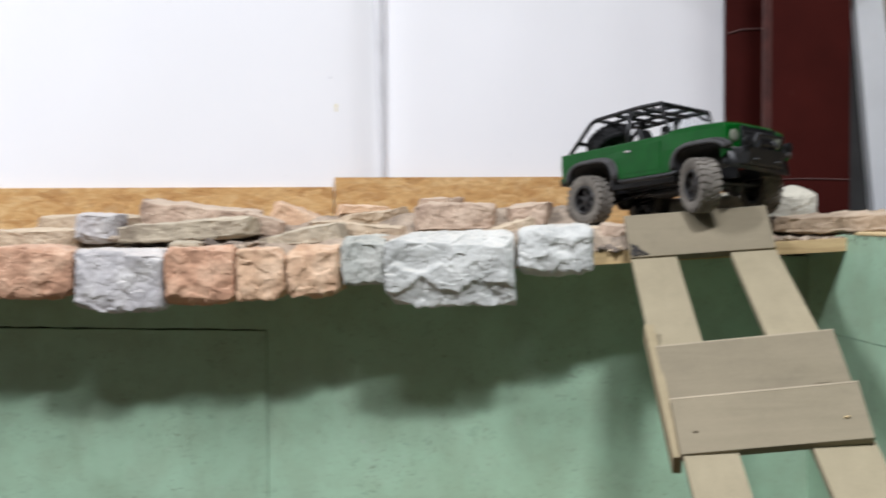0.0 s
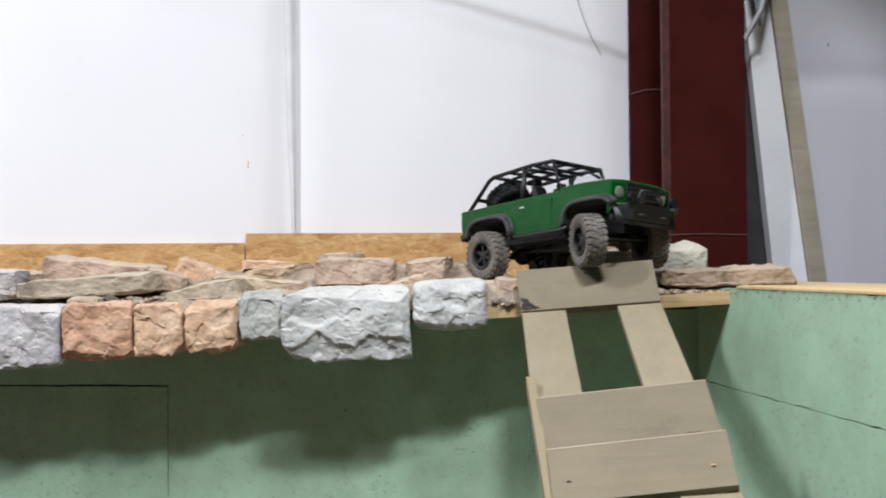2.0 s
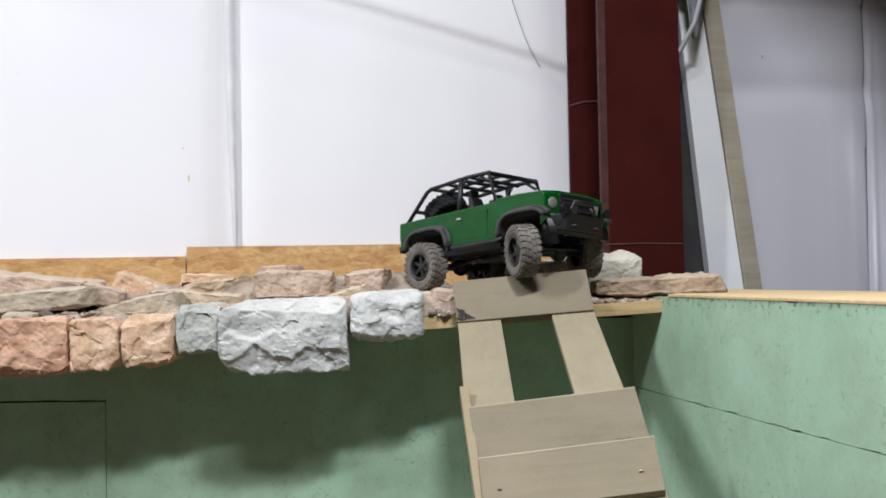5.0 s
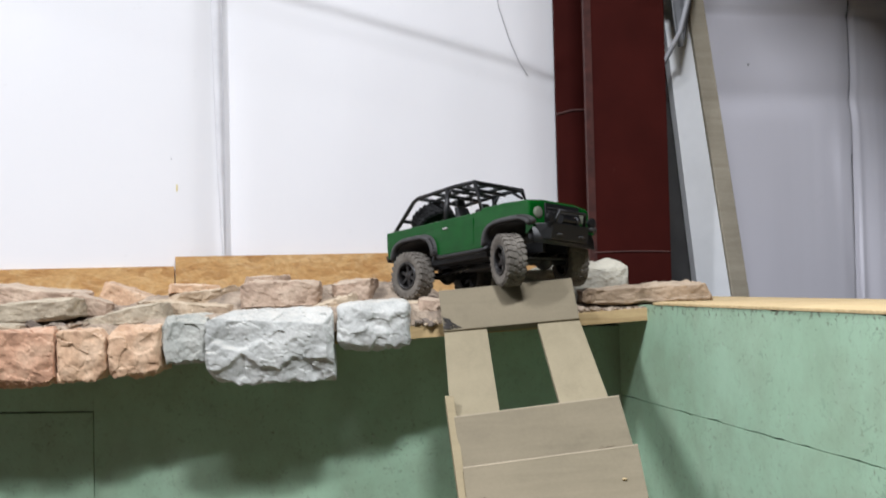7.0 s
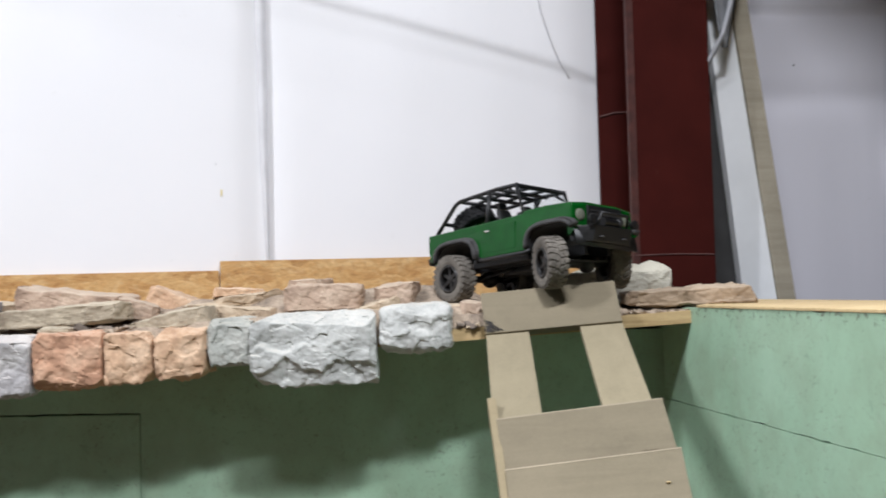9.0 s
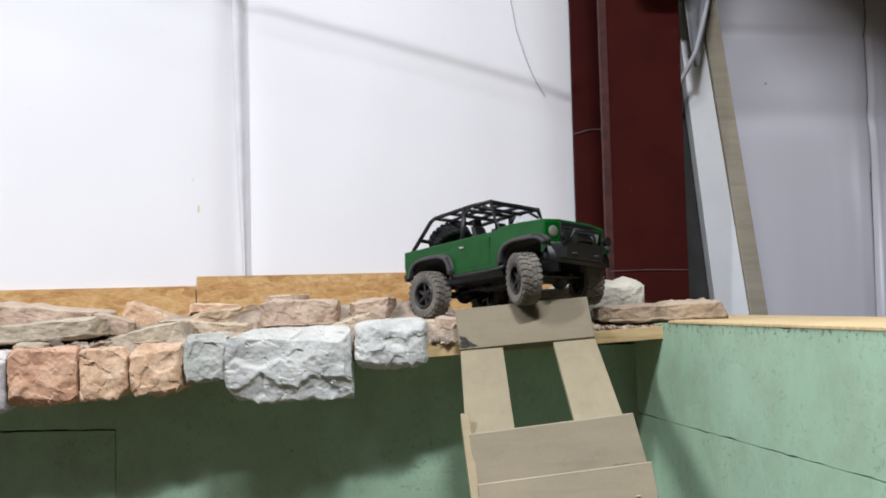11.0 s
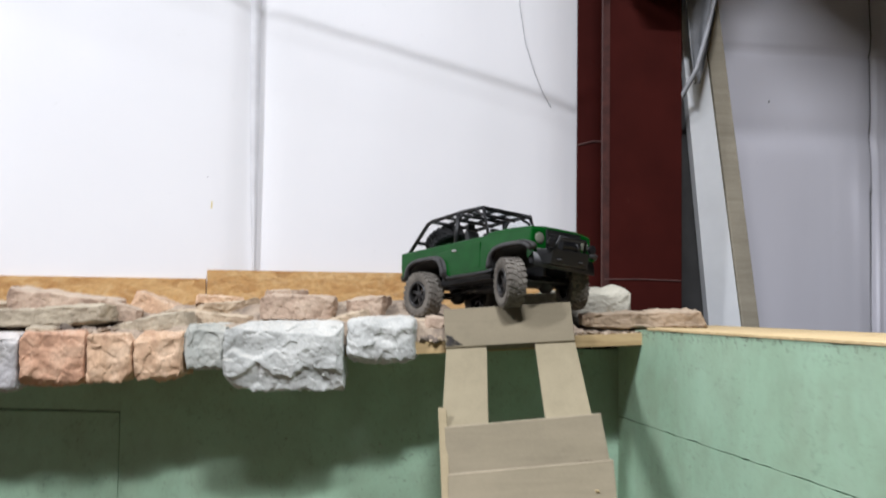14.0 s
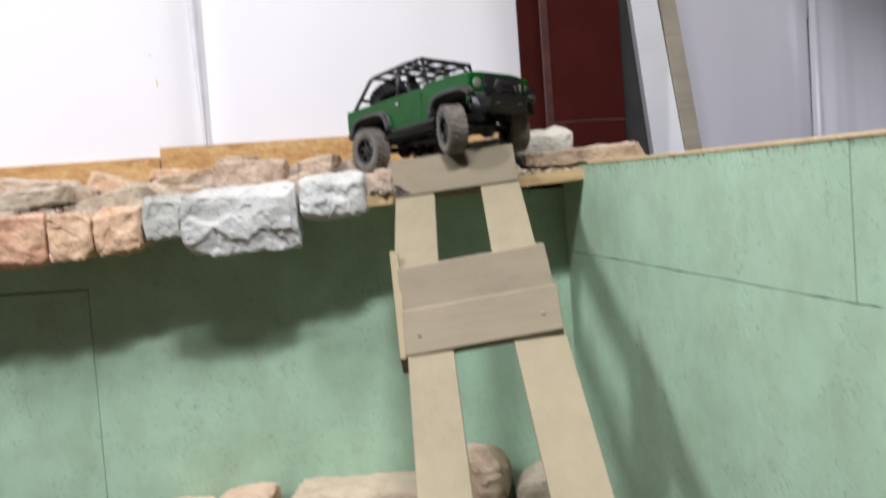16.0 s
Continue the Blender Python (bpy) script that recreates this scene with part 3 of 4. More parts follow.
part("panel", ragged_board(0, 0.018, -1.6, 2.9, 0.0, 1.1459, 0.0035, 0.0), GREEN, side)
part("backing", box(0.0195, 0.03, -1.6, 2.9, 0.0, 1.3755), CRACK, side, "dark gap behind the board joints")
deck = empty("side_platform", pose(1.0285, 0, 1.376), "raw yellow plywood platform top on the green side wall", "platform", "", "structure")
bm = hexa([(0, -1.6, 0), (0.42, -1.6, 0), (0.42, 3.04, 0), (0.0, 2.40, 0)], [(0, -1.6, 0.006), (0.42, -1.6, 0.006), (0.42, 3.04, 0.006), (0.0, 2.40, 0.006)], 0.0015)
part("sheet", bm, PINE, deck)

# ---- the ledge ----
def ledge_top(s):
    return 1.338 + 0.057 * (s - 0.307)


shelf = empty("ledge", LEDGE, "plywood ledge carrying loose stones", "ledge", "", "structure")
for a, b, front in ((-2.4, 0.285, 0.045), (0.287, 0.862, 0.0)):
    lo = [(a, front, ledge_top(a) - 0.03), (b, front, ledge_top(b) - 0.03), (b, 0.45 + 0.184 * (b + 2.4), ledge_top(b) - 0.03), (a, 0.45 + 0.184 * (a + 2.4), ledge_top(a) - 0.03)]
    part("sheet", hexa(lo, [(x, y, z + 0.03) for x, y, z in lo], 0.0015), LEDGEEDGE, shelf, "raw plywood sheet edge")


def bed_mesh():
    """A lumpy mortar and rubble bed under the stones."""
    bm = bmesh.new()
    nx, ny = 240, 60
    top = []
    for i in range(nx + 1):
        s = -2.3 + (0.985 + 2.3) * i / nx
        row = []
        for j in range(ny + 1):
            back = (0.05 if s > 0.69 else 0.012) + j / ny * (0.44 + 0.235 * (s + 2.3) if s < 0.86 else 0.33)
            z = 1.352 + 0.05 * (s + 0.6) * (1 if s < 0.4 else 0.4) + (0.012 if s > 0.4 else 0)
            z = min(z, 1.385)
            if s > 0.33:
                z = min(z, 1.40 - 0.03 * max(0, 1 - back / 0.08))
            z += 0.006 * noise.noise((s * 9, back * 9, 0)) + 0.004 * noise.noise((s * 28, back * 28, 4)) + 0.003 * noise.noise((s * 70, back * 70, 8))
            if s < 0.34:
                z += (0.050 + 0.016 * noise.noise((s * 13, back * 13, 6)) + 0.007 * noise.noise((s * 31, back * 31, 9))) * min(1.0, max(0.0, (back - 0.15) / 0.13)) * min(1.0, (0.34 - s) / 0.1)
            if 0.69 < s < 0.87:
                z = ledge_top(s) + 0.010 + 0.010 * noise.noise((s * 40, back * 40, 2))
            edge = min(j, 2) / 2
            z = ledge_top(s) + 0.002 + (z - ledge_top(s)) * (0.35 + 0.65 * edge if j else 0.0)
            row.append(bm.verts.new((s, back + 0.006 * noise.noise((s * 30, back * 30, 1)), max(z, ledge_top(s) + 0.0015))))
        top.append(row)
    for a, c in zip(top, top[1:]):
        for j in range(ny):
            bm.faces.new((a[j], c[j], c[j + 1], a[j + 1]))
    return bm


bed = part("rubble_bed", bed_mesh(), MORTAR, None, "", True)
bed.matrix_world = LEDGE.copy()
tagged(bed, "dusty grey-tan mortar and rubble between the stones", "rubble", "", "stuff")


# ---- stones ----
def rock(name, s0, s1, d0, d1, z0, z1, material, label, group, seed, tilt=0.0, yaw=0.0, pitch=0.0, cuts=26, boxy=12.0, chip=0.0028, face=0.0, knocks=22, category="stone", shard=0.0, wedge=0.0, scallop=0.25):
    """A broken stone: a block whose corners and edges are knocked off along flat planes; face: depth of the chiselled outer face."""
    rng = random.Random(seed * 7 + 1)
    bm = bmesh.new()
    bmesh.ops.create_cube(bm, size=2.0)
    bmesh.ops.subdivide_edges(bm, edges=list(bm.edges), cuts=cuts, use_grid_fill=True)
    half = Vector(((s1 - s0) / 2, (d1 - d0) / 2, (z1 - z0) / 2))
    off = Vector((seed * 3.17, seed * 1.31, seed * 2.23))
    planes = []
    for _ in range(knocks):
        k = Vector((rng.choice((-1, 1)) * rng.uniform(0.3, 1), rng.choice((-1, 1)) * rng.uniform(0.3, 1), rng.choice((-1, 1)) * rng.uniform(0.3, 1)))
        if rng.random() < 0.6:
            k[rng.randrange(3)] *= 0.12
        n = Vector((k.x / half.x, k.y / half.y, k.z / half.z)).normalized()
        reach = abs(n.x) * half.x + abs(n.y) * half.y + abs(n.z) * half.z
        planes.append((n, reach - rng.uniform(0.10, 0.36) * min(half) * (1.0 if face else 1.5 if boxy > 6 else 1.9)))
    if shard:
        # a few large breaks: slanting ends and sides, and an upper face in two or three planes
        flat = min(half.x, half.y)
        for sx, sy in ((-1, -1), (-1, 1), (1, -1), (1, 1), (rng.choice((-1, 1)), 0)):
            a = rng.uniform(0.35, 1.15)
            n = Vector((sx * math.cos(a), sy * math.sin(a), rng.uniform(-0.25, 0.55))).normalized()
            reach = abs(n.x) * half.x + abs(n.y) * half.y + abs(n.z) * half.z
            planes.append((n, reach - rng.uniform(0.25, 0.75) * flat * shard))
        for _ in range(3):
            n = Vector((rng.uniform(-0.22, 0.22), rng.uniform(-0.5, 0.1), 1.0)).normalized()
            reach = abs(n.x) * half.x + abs(n.y) * half.y + abs(n.z) * half.z
            planes.append((n, reach - rng.uniform(0.25, 0.7) * half.z * shard))
    knots = [rng.uniform(-0.75, 0.15) for _ in range(8)]
    chips = [(rng.uniform(-1, 1), rng.uniform(-1, 1), rng.uniform(0.0, 0.15), rng.uniform(-0.16, 0.16), rng.uniform(-0.2, 0.10)) for _ in range(15)]
    for v in bm.verts:
        c = v.co
        r = (abs(c.x) ** boxy + abs(c.y) ** boxy + abs(c.z) ** boxy) ** (1 / boxy)
        p = Vector((c.x / r * half.x, c.y / r * half.y, c.z / r * half.z))
        if wedge and c.z > -0.9:
            # thins towards one end
            thin = 1 - abs(wedge) * (1 + (c.x if wedge > 0 else -c.x)) / 2
            p.z = -half.z + (p.z + half.z) * max(0.12, thin)
        q = p + off
        n = Vector((c.x ** 5 / half.x, c.y ** 5 / half.y, c.z ** 5 / half.z)).normalized()
        if face:
            # the bedded back is narrower than the face
            back = max(0.0, c.y + 0.9) / 1.9
            p.x *= 1 - 0.12 * back
            if p.z < 0:
                p.z *= 1 - 0.30 * back
            if c.y < 0.0:
                # a leaning upper face, and below a zigzag line the broken undercut
                u, w = c.x * 0.999, c.z
                k = (u + 1) / 2 * 7
                zb = knots[int(k)] + (knots[int(k) + 1] - knots[int(k)]) * (k - int(k)) + 0.10 * noise.noise(q * 60)
                jog = 0.2 * noise.noise(q * 30)
                gaps = [(h[0] - u) ** 2 * (half.x / half.z) ** 2 + (h[1] - w + jog) ** 2 for h in chips]
                least = min(gaps)
                share = [math.exp(-14.0 * (g - least)) for g in gaps]
                depth = (1.7 - 0.7 * scallop) * sum(k * (h[2] + h[3] * (u - h[0]) * 2 + h[4] * (w - h[1]) * 2) for k, h in zip(share, chips)) / sum(share)
                if w < zb:
                    depth += scallop * 0.17 * min(1.0, (zb - w) / 0.10) + (0.4 + 0.6 * scallop) * 0.26 * min(1.0, (zb - w) / 0.6)
                else:
                    depth += 0.12 * (w - zb)
                p.y += face * max(0.0, depth) * -c.y
        else:
            # split edges in thin layers, and an uneven outline
            crag = 0.35 + 0.65 * (1.0 if c.z > -0.6 else 0.3)
            if shard:
                rough = -0.006 * abs(noise.noise(q * 13)) - 0.0035 * abs(noise.noise(q * 38 + Vector((5, 1, 2))))
                p += n * rough * crag
            layer = math.floor((p.z + half.z) / 0.017 + 0.9 * noise.noise(q * 8))
            edge = max(abs(c.x), abs(c.y))
            if edge > 0.9 and not shard:
                step = 0.005 * noise.noise((layer * 3.7 + seed, q.x * 9, q.y * 9)) - 0.004 * layer / max(1.0, 2 * half.z / 0.017)
                p += Vector((c.x ** 7, c.y ** 7, 0)) * step
            p.x *= 1 + 0.10 * noise.noise((q.y * 12, q.z * 5, seed))
            p.y *= 1 + 0.22 * noise.noise((q.x * 9, q.z * 5, seed + 4))
            p.z += (0.16 * half.z * noise.noise((q.x * 8, q.y * 8, seed)) + 0.10 * half.z * noise.noise((q.x * 22, q.y * 22, seed))) * (1 if c.z > 0 else 0.3)
        for pn, dist in planes:
            over = pn.dot(p) - dist
            if over > 0:
                p -= pn * over * 0.95
        # flat flakes of their own slant and depth, with steps between them
        amount = 0.6 if face else 0.55 if shard else 0.4
        bent = q + Vector((noise.noise(q * 45), noise.noise(q * 45 + Vector((7, 0, 0))), noise.noise(q * 45 + Vector((0, 7, 0))))) * 0.006
        for scale, deep, slant in ((26.0, 0.0017, 0.16), (70.0, 0.0006, 0.09)):
            seat = noise.voronoi(bent * scale)[1][0]
            toss = noise.cell_vector(seat * 3.7)
            p += n * amount * (deep * (toss.x - 0.5) * 2 + slant * (bent - seat / scale).dot(toss - Vector((0.5, 0.5, 0.5))) * 1.6)
        if face and c.z < -0.85:
            p.z += 0.006 * noise.noise(q * 55) + 0.004 * noise.noise(q * 130)
        lump = noise.noise(q * 14) * 1.2 + noise.noise(q * 40) * 0.8 + noise.noise(q * 110) * (0.7 if shard else 0.35)
        v.co = p + n * chip * lump
    bmesh.ops.smooth_vert(bm, verts=list(bm.verts), factor=0.12, use_axis_x=True, use_axis_y=True, use_axis_z=True)
    ob = part(name, bm, material, None, "", False)
    ob.matrix_world = LEDGE @ pose((s0 + s1) / 2, -(d0 + d1) / 2, (z0 + z1) / 2, pitch, tilt, yaw)
    return tagged(ob, label, category, group)


EDGE = "stone blocks along the ledge edge"
rock("stone_block", -1.45, -1.21, -0.12, 0.03, 1.205, 1.338, PEACH, "peach rough-faced stone block on the ledge edge", EDGE, 1, face=0.023, cuts=44, boxy=22)
rock("stone_block", -1.203, -0.988, -0.12, 0.03, 1.221, 1.352, PINK, "wide pink rough-faced stone block on the ledge edge", EDGE, 2, face=0.023, cuts=44, boxy=22)
rock("stone_block", -0.977, -0.749, -0.13, 0.035, 1.190, 1.345, MAUVE, "large mauve-grey rough-faced stone block on the ledge edge", EDGE, 3, face=0.025, cuts=44, boxy=22)
rock("stone_block", -0.745, -0.570, -0.12, 0.03, 1.207, 1.352, PINK, "pink rough-faced stone block with a chipped lower edge", EDGE, 4, face=0.025, cuts=44, boxy=22)
rock("stone_block", -0.565, -0.442, -0.12, 0.03, 1.223, 1.346, PEACH, "small peach rough-faced stone block on the ledge edge", EDGE, 5, face=0.023, cuts=44, boxy=22)
rock("stone_block", -0.436, -0.309, -0.12, 0.028, 1.229, 1.355, PEACH, "small peach pitted stone block on the ledge edge", EDGE, 6, face=0.018, cuts=44, boxy=22)
rock("stone_block", -0.311, -0.197, -0.12, 0.02, 1.260, 1.376, GREYGREEN, "grey-green stone block on the ledge edge", EDGE, 7, face=0.014, cuts=44, boxy=22, tilt=-2)
rock("stone_block", -0.194, 0.112, -0.13, 0.045, 1.211, 1.385, GREY, "largest white-grey stone block with a scalloped broken face", EDGE, 8, face=0.036, cuts=60, boxy=24, tilt=-1, scallop=1.0)
rock("stone_block", 0.118, 0.294, -0.13, 0.035, 1.284, 1.400, GREY, "white-grey rounded stone block beside the ramp", EDGE, 9, face=0.023, cuts=44, boxy=8, tilt=-2)

LOOSE = "loose flat stones on the ledge"
rock("flat_stone", -0.93, -0.60, -0.38, -0.20, 1.388, 1.466, ROSE, "long rose-brown angular flat stone lying on rubble", LOOSE, 11, tilt=3, boxy=14, cuts=34, shard=1.0, chip=0.002, wedge=0.25, yaw=-4)
rock("flat_stone", -0.665, -0.515, -0.30, -0.17, 1.375, 1.444, ROSE, "rose-brown broken stone leaning on a longer one", LOOSE, 51, tilt=10, boxy=14, cuts=34, shard=1.0, chip=0.002, wedge=0.3, yaw=14)
rock("flat_stone", -0.915, -0.560, -0.19, -0.070, 1.362, 1.421, BROWN, "long grey-brown slab with a squared end", LOOSE, 12, tilt=-2.5, boxy=14, cuts=34, shard=0.35, chip=0.002, knocks=12, wedge=-0.22)
rock("flat_stone", -1.068, -0.951, -0.26, -0.14, 1.352, 1.443, MAUVE, "grey squared stone chunk on the ledge", LOOSE, 13, boxy=14, cuts=34, shard=0.6)
rock("flat_stone", -0.545, -0.310, -0.16, -0.035, 1.350, 1.406, BROWN, "thin tapering grey-brown slab on the ledge", LOOSE, 14, boxy=10, yaw=-6, tilt=-3, cuts=34, shard=0.8, chip=0.002, wedge=-0.6)
rock("flat_stone", -0.605, -0.385, -0.46, -0.29, 1.375, 1.482, PEACH, "pale peach wedge-shaped stone near the wall board", LOOSE, 15, boxy=12, cuts=34, shard=1.0, tilt=2, wedge=0.85, yaw=10)
rock("flat_stone", -0.45, -0.145, -0.30, -0.135, 1.364, 1.418, TAN, "thin tan flat stone on the ledge", LOOSE, 16, boxy=14, cuts=34, shard=0.95, chip=0.002, wedge=0.4, yaw=-5)
rock("flat_stone", -0.40, -0.165, -0.39, -0.23, 1.398, 1.450, TAN, "tan flake lying on a flat stone", LOOSE, 17, boxy=12, cuts=34, shard=1.0, tilt=2, yaw=8, wedge=-0.5)
rock("flat_stone", -0.41, -0.255, -0.38, -0.27, 1.430, 1.464, PEACH, "small peach flake on top of two flat stones", LOOSE, 52, boxy=10, cuts=34, shard=1.0, tilt=-4, wedge=0.6, yaw=20)
rock("flat_stone", -0.158, 0.048, -0.26, -0.13, 1.375, 1.458, ROSE, "rose squared stone block set back on the ledge", LOOSE, 18, boxy=10, cuts=34, shard=0.3, knocks=14, yaw=3)
rock("flat_stone", -0.157, -0.035, -0.255, -0.145, 1.436, 1.470, ROSE, "rose broken flake on a squared stone block", LOOSE, 53, boxy=10, cuts=34, shard=0.8)
rock("flat_stone", 0.040, 0.150, -0.17, -0.08, 1.378, 1.420, TAN, "small tan flat stone on the ledge", LOOSE, 19, boxy=7, cuts=34, shard=0.7, tilt=-4, wedge=-0.6, yaw=12)
rock("flat_stone", 0.075, 0.195, -0.28, -0.18, 1.385, 1.458, ROSE, "small rose stone block on the ledge", LOOSE, 20, boxy=12, cuts=34, shard=0.5, tilt=-5, yaw=-10)
rock("flat_stone", 0.17, 0.345, -0.36, -0.13, 1.368, 1.396, TAN, "thin tan flat stone under the truck", LOOSE, 21, boxy=6)
rock("flat_stone", 0.302, 0.372, -0.13, -0.03, 1.352, 1.410, ROSE, "small rose-grey stone wedged beside the ramp top", LOOSE, 22, boxy=8, cuts=34, shard=0.9, chip=0.002, tilt=5)
rock("flat_stone", 0.44, 0.846, -0.43, -0.25, 1.375, 1.503, CREAM, "cream-grey wedge-shaped stone slab by the column", LOOSE, 23, boxy=9, cuts=48, shard=1.0, tilt=1.0, wedge=-0.42, chip=0.0036)
rock("flat_stone", 0.708, 1.058, -0.33, -0.055, 1.378, 1.431, UMBER, "long tan-brown flat stone bridging ledge and side platform", LOOSE, 25, boxy=14, cuts=48, shard=0.6, tilt=-1, chip=0.0034, wedge=-0.25, yaw=3)
rock("flat_stone", -1.30, -1.06, -0.30, -0.14, 1.33, 1.396, TAN, "tan flat stone on the ledge", LOOSE, 26, boxy=12, cuts=34, shard=0.6)
rock("flat_stone", -1.60, -1.32, -0.34, -0.12, 1.32, 1.392, ROSE, "rose flat stone on the ledge", LOOSE, 27, boxy=12, cuts=34, shard=0.6)
rock("flat_stone", -1.26, -0.98, -0.46, -0.28, 1.36, 1.432, TAN, "tan flat stone near the wall board", LOOSE, 28, boxy=12, cuts=34, shard=0.6)

# ---- ramp ----
climb = empty("wooden_ramp", LEDGE, "dusty tan board ramp with two rails and cross planks", "ramp")


def plank(name, corners, thick, b=0.0025, label=""):
    """A board from the four corners (s, d, z) of its upper face."""
    top = [Vector((s, -d, z)) for s, d, z in corners]
    n = (top[1] - top[0]).cross(top[2] - top[0]).normalized()
    if n.z < 0:
        n = -n
    return part(name, hexa([p - n * thick for p in top], top, b), PLANKWOOD if name == "cross_plank" else RAILWOOD if name == "rail" else RAMPWOOD, climb, label)


plank("cross_plank", [(0.361, 0.0, 1.421), (0.678, 0.0, 1.444), (0.688, 0.082, 1.351), (0.376, 0.082, 1.328)], 0.02)
plank("cross_plank", [(0.411, 0.43, 1.174), (0.735, 0.43, 1.210), (0.755, 0.56, 1.094), (0.431, 0.56, 1.058)], 0.02)
plank("cross_plank", [(0.430, 0.54, 1.093), (0.755, 0.54, 1.131), (0.759, 0.642, 1.053), (0.442, 0.642, 1.016)], 0.017)
for corners in ([(0.430, 0.5385, 1.0936), (0.755, 0.5385, 1.1316), (0.755, 0.5425, 1.1296), (0.430, 0.5425, 1.0916)], [(0.411, 0.4285, 1.1745), (0.735, 0.4285, 1.2105), (0.735, 0.4315, 1.2085), (0.411, 0.4315, 1.1725)]):
    tops = [Vector((s, -d, z + 0.0006)) for s, d, z in corners]
    part("plank_edge", hexa([p - Vector((0, 0, 0.004)) for p in tops], tops), PLANKEDGE, climb, "thin paler strip along the plank edge")
plank("rail", [(0.375, 0.055, 1.335), (0.474, 0.055, 1.341), (0.504, 0.44, 1.165), (0.405, 0.44, 1.158)], 0.018)
plank("rail", [(0.590, 0.055, 1.350), (0.687, 0.055, 1.356), (0.722, 0.44, 1.184), (0.624, 0.44, 1.177)], 0.018)
END = (1.62, 0.47)
plank("rail", [(0.437, 0.56, 1.057), (0.530, 0.56, 1.064), (0.655, END[0], END[1]), (0.560, END[0], END[1])], 0.018)
plank("rail", [(0.650, 0.56, 1.075), (0.755, 0.56, 1.082), (0.895, END[0], END[1]), (0.795, END[0], END[1])], 0.018)
plank("stringer", [(0.391, 0.38, 1.211), (0.409, 0.38, 1.211), (0.446, 0.63, 1.008), (0.430, 0.63, 1.008)], 0.045, 0.002, "side board on edge")

# tar smear and nail heads on the boards
rng = random.Random(5)
for s, d, z in ((0.47, 0.605, 1.046), (0.722, 0.605, 1.078)):
    head = lathe([(0.0001, -0.0012), (0.004, -0.001), (0.0045, 0.0012), (0.0001, 0.0016)], 10)
    head.transform(pose(s, -d, z + 0.001, 52, 0, 0))
    part("nail_head", head, PINE if s > 0.6 else GOUGE, climb, "filled nail head")
for s, d, z, w in ((0.700, 0.520, 1.124, 0.014), (0.688, 0.527, 1.117, 0.008)):
    pts = [(s + w * (k / 5 - 0.5) * 2, -d + 0.003 * noise.noise((k * 1.7, s, 2)), z + 0.113 * w * (k / 5 - 0.5) * 2 + 0.003 * noise.noise((k * 1.7, s, 2))) for k in range(6)]
    part("scratch", tube(pts, 0.0009, 5), GOUGE, climb, "short dark gouge in the board")
smear = bmesh.new()
along, across = Vector((0.9996, 0, 0.073)).normalized(), Vector((0.0, 0.66, 0.75))
corner = Vector((0.3795, -0.0795, 1.3335))
lift = along.cross(across).normalized()
for k in range(46):
    away = rng.random() ** 1.4
    centre = corner + along * away * 0.034 + across * (1 - away) * rng.random() * 0.034 + lift * (0.0006 + 0.00002 * k)
    size, lean, n = rng.uniform(0.0025, 0.0085) * (1.2 - 0.7 * away), rng.uniform(-0.9, -0.3), 11
    low, high = [], []
    for q in range(n):
        a, r = math.tau * q / n, rng.uniform(0.4, 1.0) * size
        u, w = r * math.cos(a) * 1.5, r * math.sin(a) * 0.4
        p = centre + along * (u * math.cos(lean) - w * math.sin(lean)) + across * (u * math.sin(lean) + w * math.cos(lean))
        low.append(smear.verts.new(p - lift * 0.0008))
        high.append(smear.verts.new(p))
    smear.faces.new(high)
    for q in range(n):
        smear.faces.new((low[q], low[(q + 1) % n], high[(q + 1) % n], high[q]))
part("tar_smear", smear, TARRED, climb, "dark smear on the plank corner")


def rubble(s0, s1, d0, d1, z, count, size, material, label, seed):
    """A heap of small broken bits, too many to count."""
    rng = random.Random(seed)
    bm = bmesh.new()
    for _ in range(count):
        r = size * rng.uniform(0.35, 1.0)
        bit = bmesh.new()
        bmesh.ops.create_icosphere(bit, subdivisions=2, radius=r)
        for v in bit.verts:
            q = v.co * (1.6 / r) + Vector((rng.random() * 0.01, seed, _ * 2.1))
            v.co *= 1 + 0.55 * noise.noise(q) + 0.2 * noise.noise(q * 3)
        for v in bit.verts:
            # flat breaks
            for n in ((0.5, 0.3, 0.8), (-0.7, 0.4, 0.5), (0.2, -0.8, 0.4), (0.1, 0.6, -0.7)):
                over = v.co.dot(Vector(n).normalized()) - 0.55 * r
                if over > 0:
                    v.co -= Vector(n).normalized() * over
        join(bm, bit, Matrix.Translation((rng.uniform(s0, s1), -rng.uniform(d0, d1), z + r * rng.uniform(0.1, 0.6))) @ Euler((rng.uniform(-0.5, 0.5), rng.uniform(-0.5, 0.5), rng.random() * 6)).to_matrix().to_4x4() @ Matrix.Diagonal((1.3, 1.05, 0.75, 1)))
    ob = part("rubble", bm, material)
    ob.matrix_world = LEDGE.copy()
    return tagged(ob, label, "rubble", "", "stuff")


rubble(0.302, 0.368, -0.06, 0.006, 1.342, 26, 0.012, TARRY, "dark crumbly rubble beside the ramp top", 31)
rubble(0.300, 0.372, -0.05, 0.010, 1.340, 14, 0.010, TAN, "tan crumbs beside the ramp top", 30)
rubble(-0.66, -0.54, -0.12, -0.04, 1.352, 12, 0.017, TARRY, "dark crumbly rubble between two slabs", 32)
rubble(-0.70, -0.50, -0.15, -0.02, 1.352, 40, 0.012, MORTAR, "grey crumbs between two slabs", 35)
rubble(0.695, 0.862, -0.10, -0.008, 1.364, 110, 0.010, MORTAR, "crumbly mortar under a flat stone", 33)
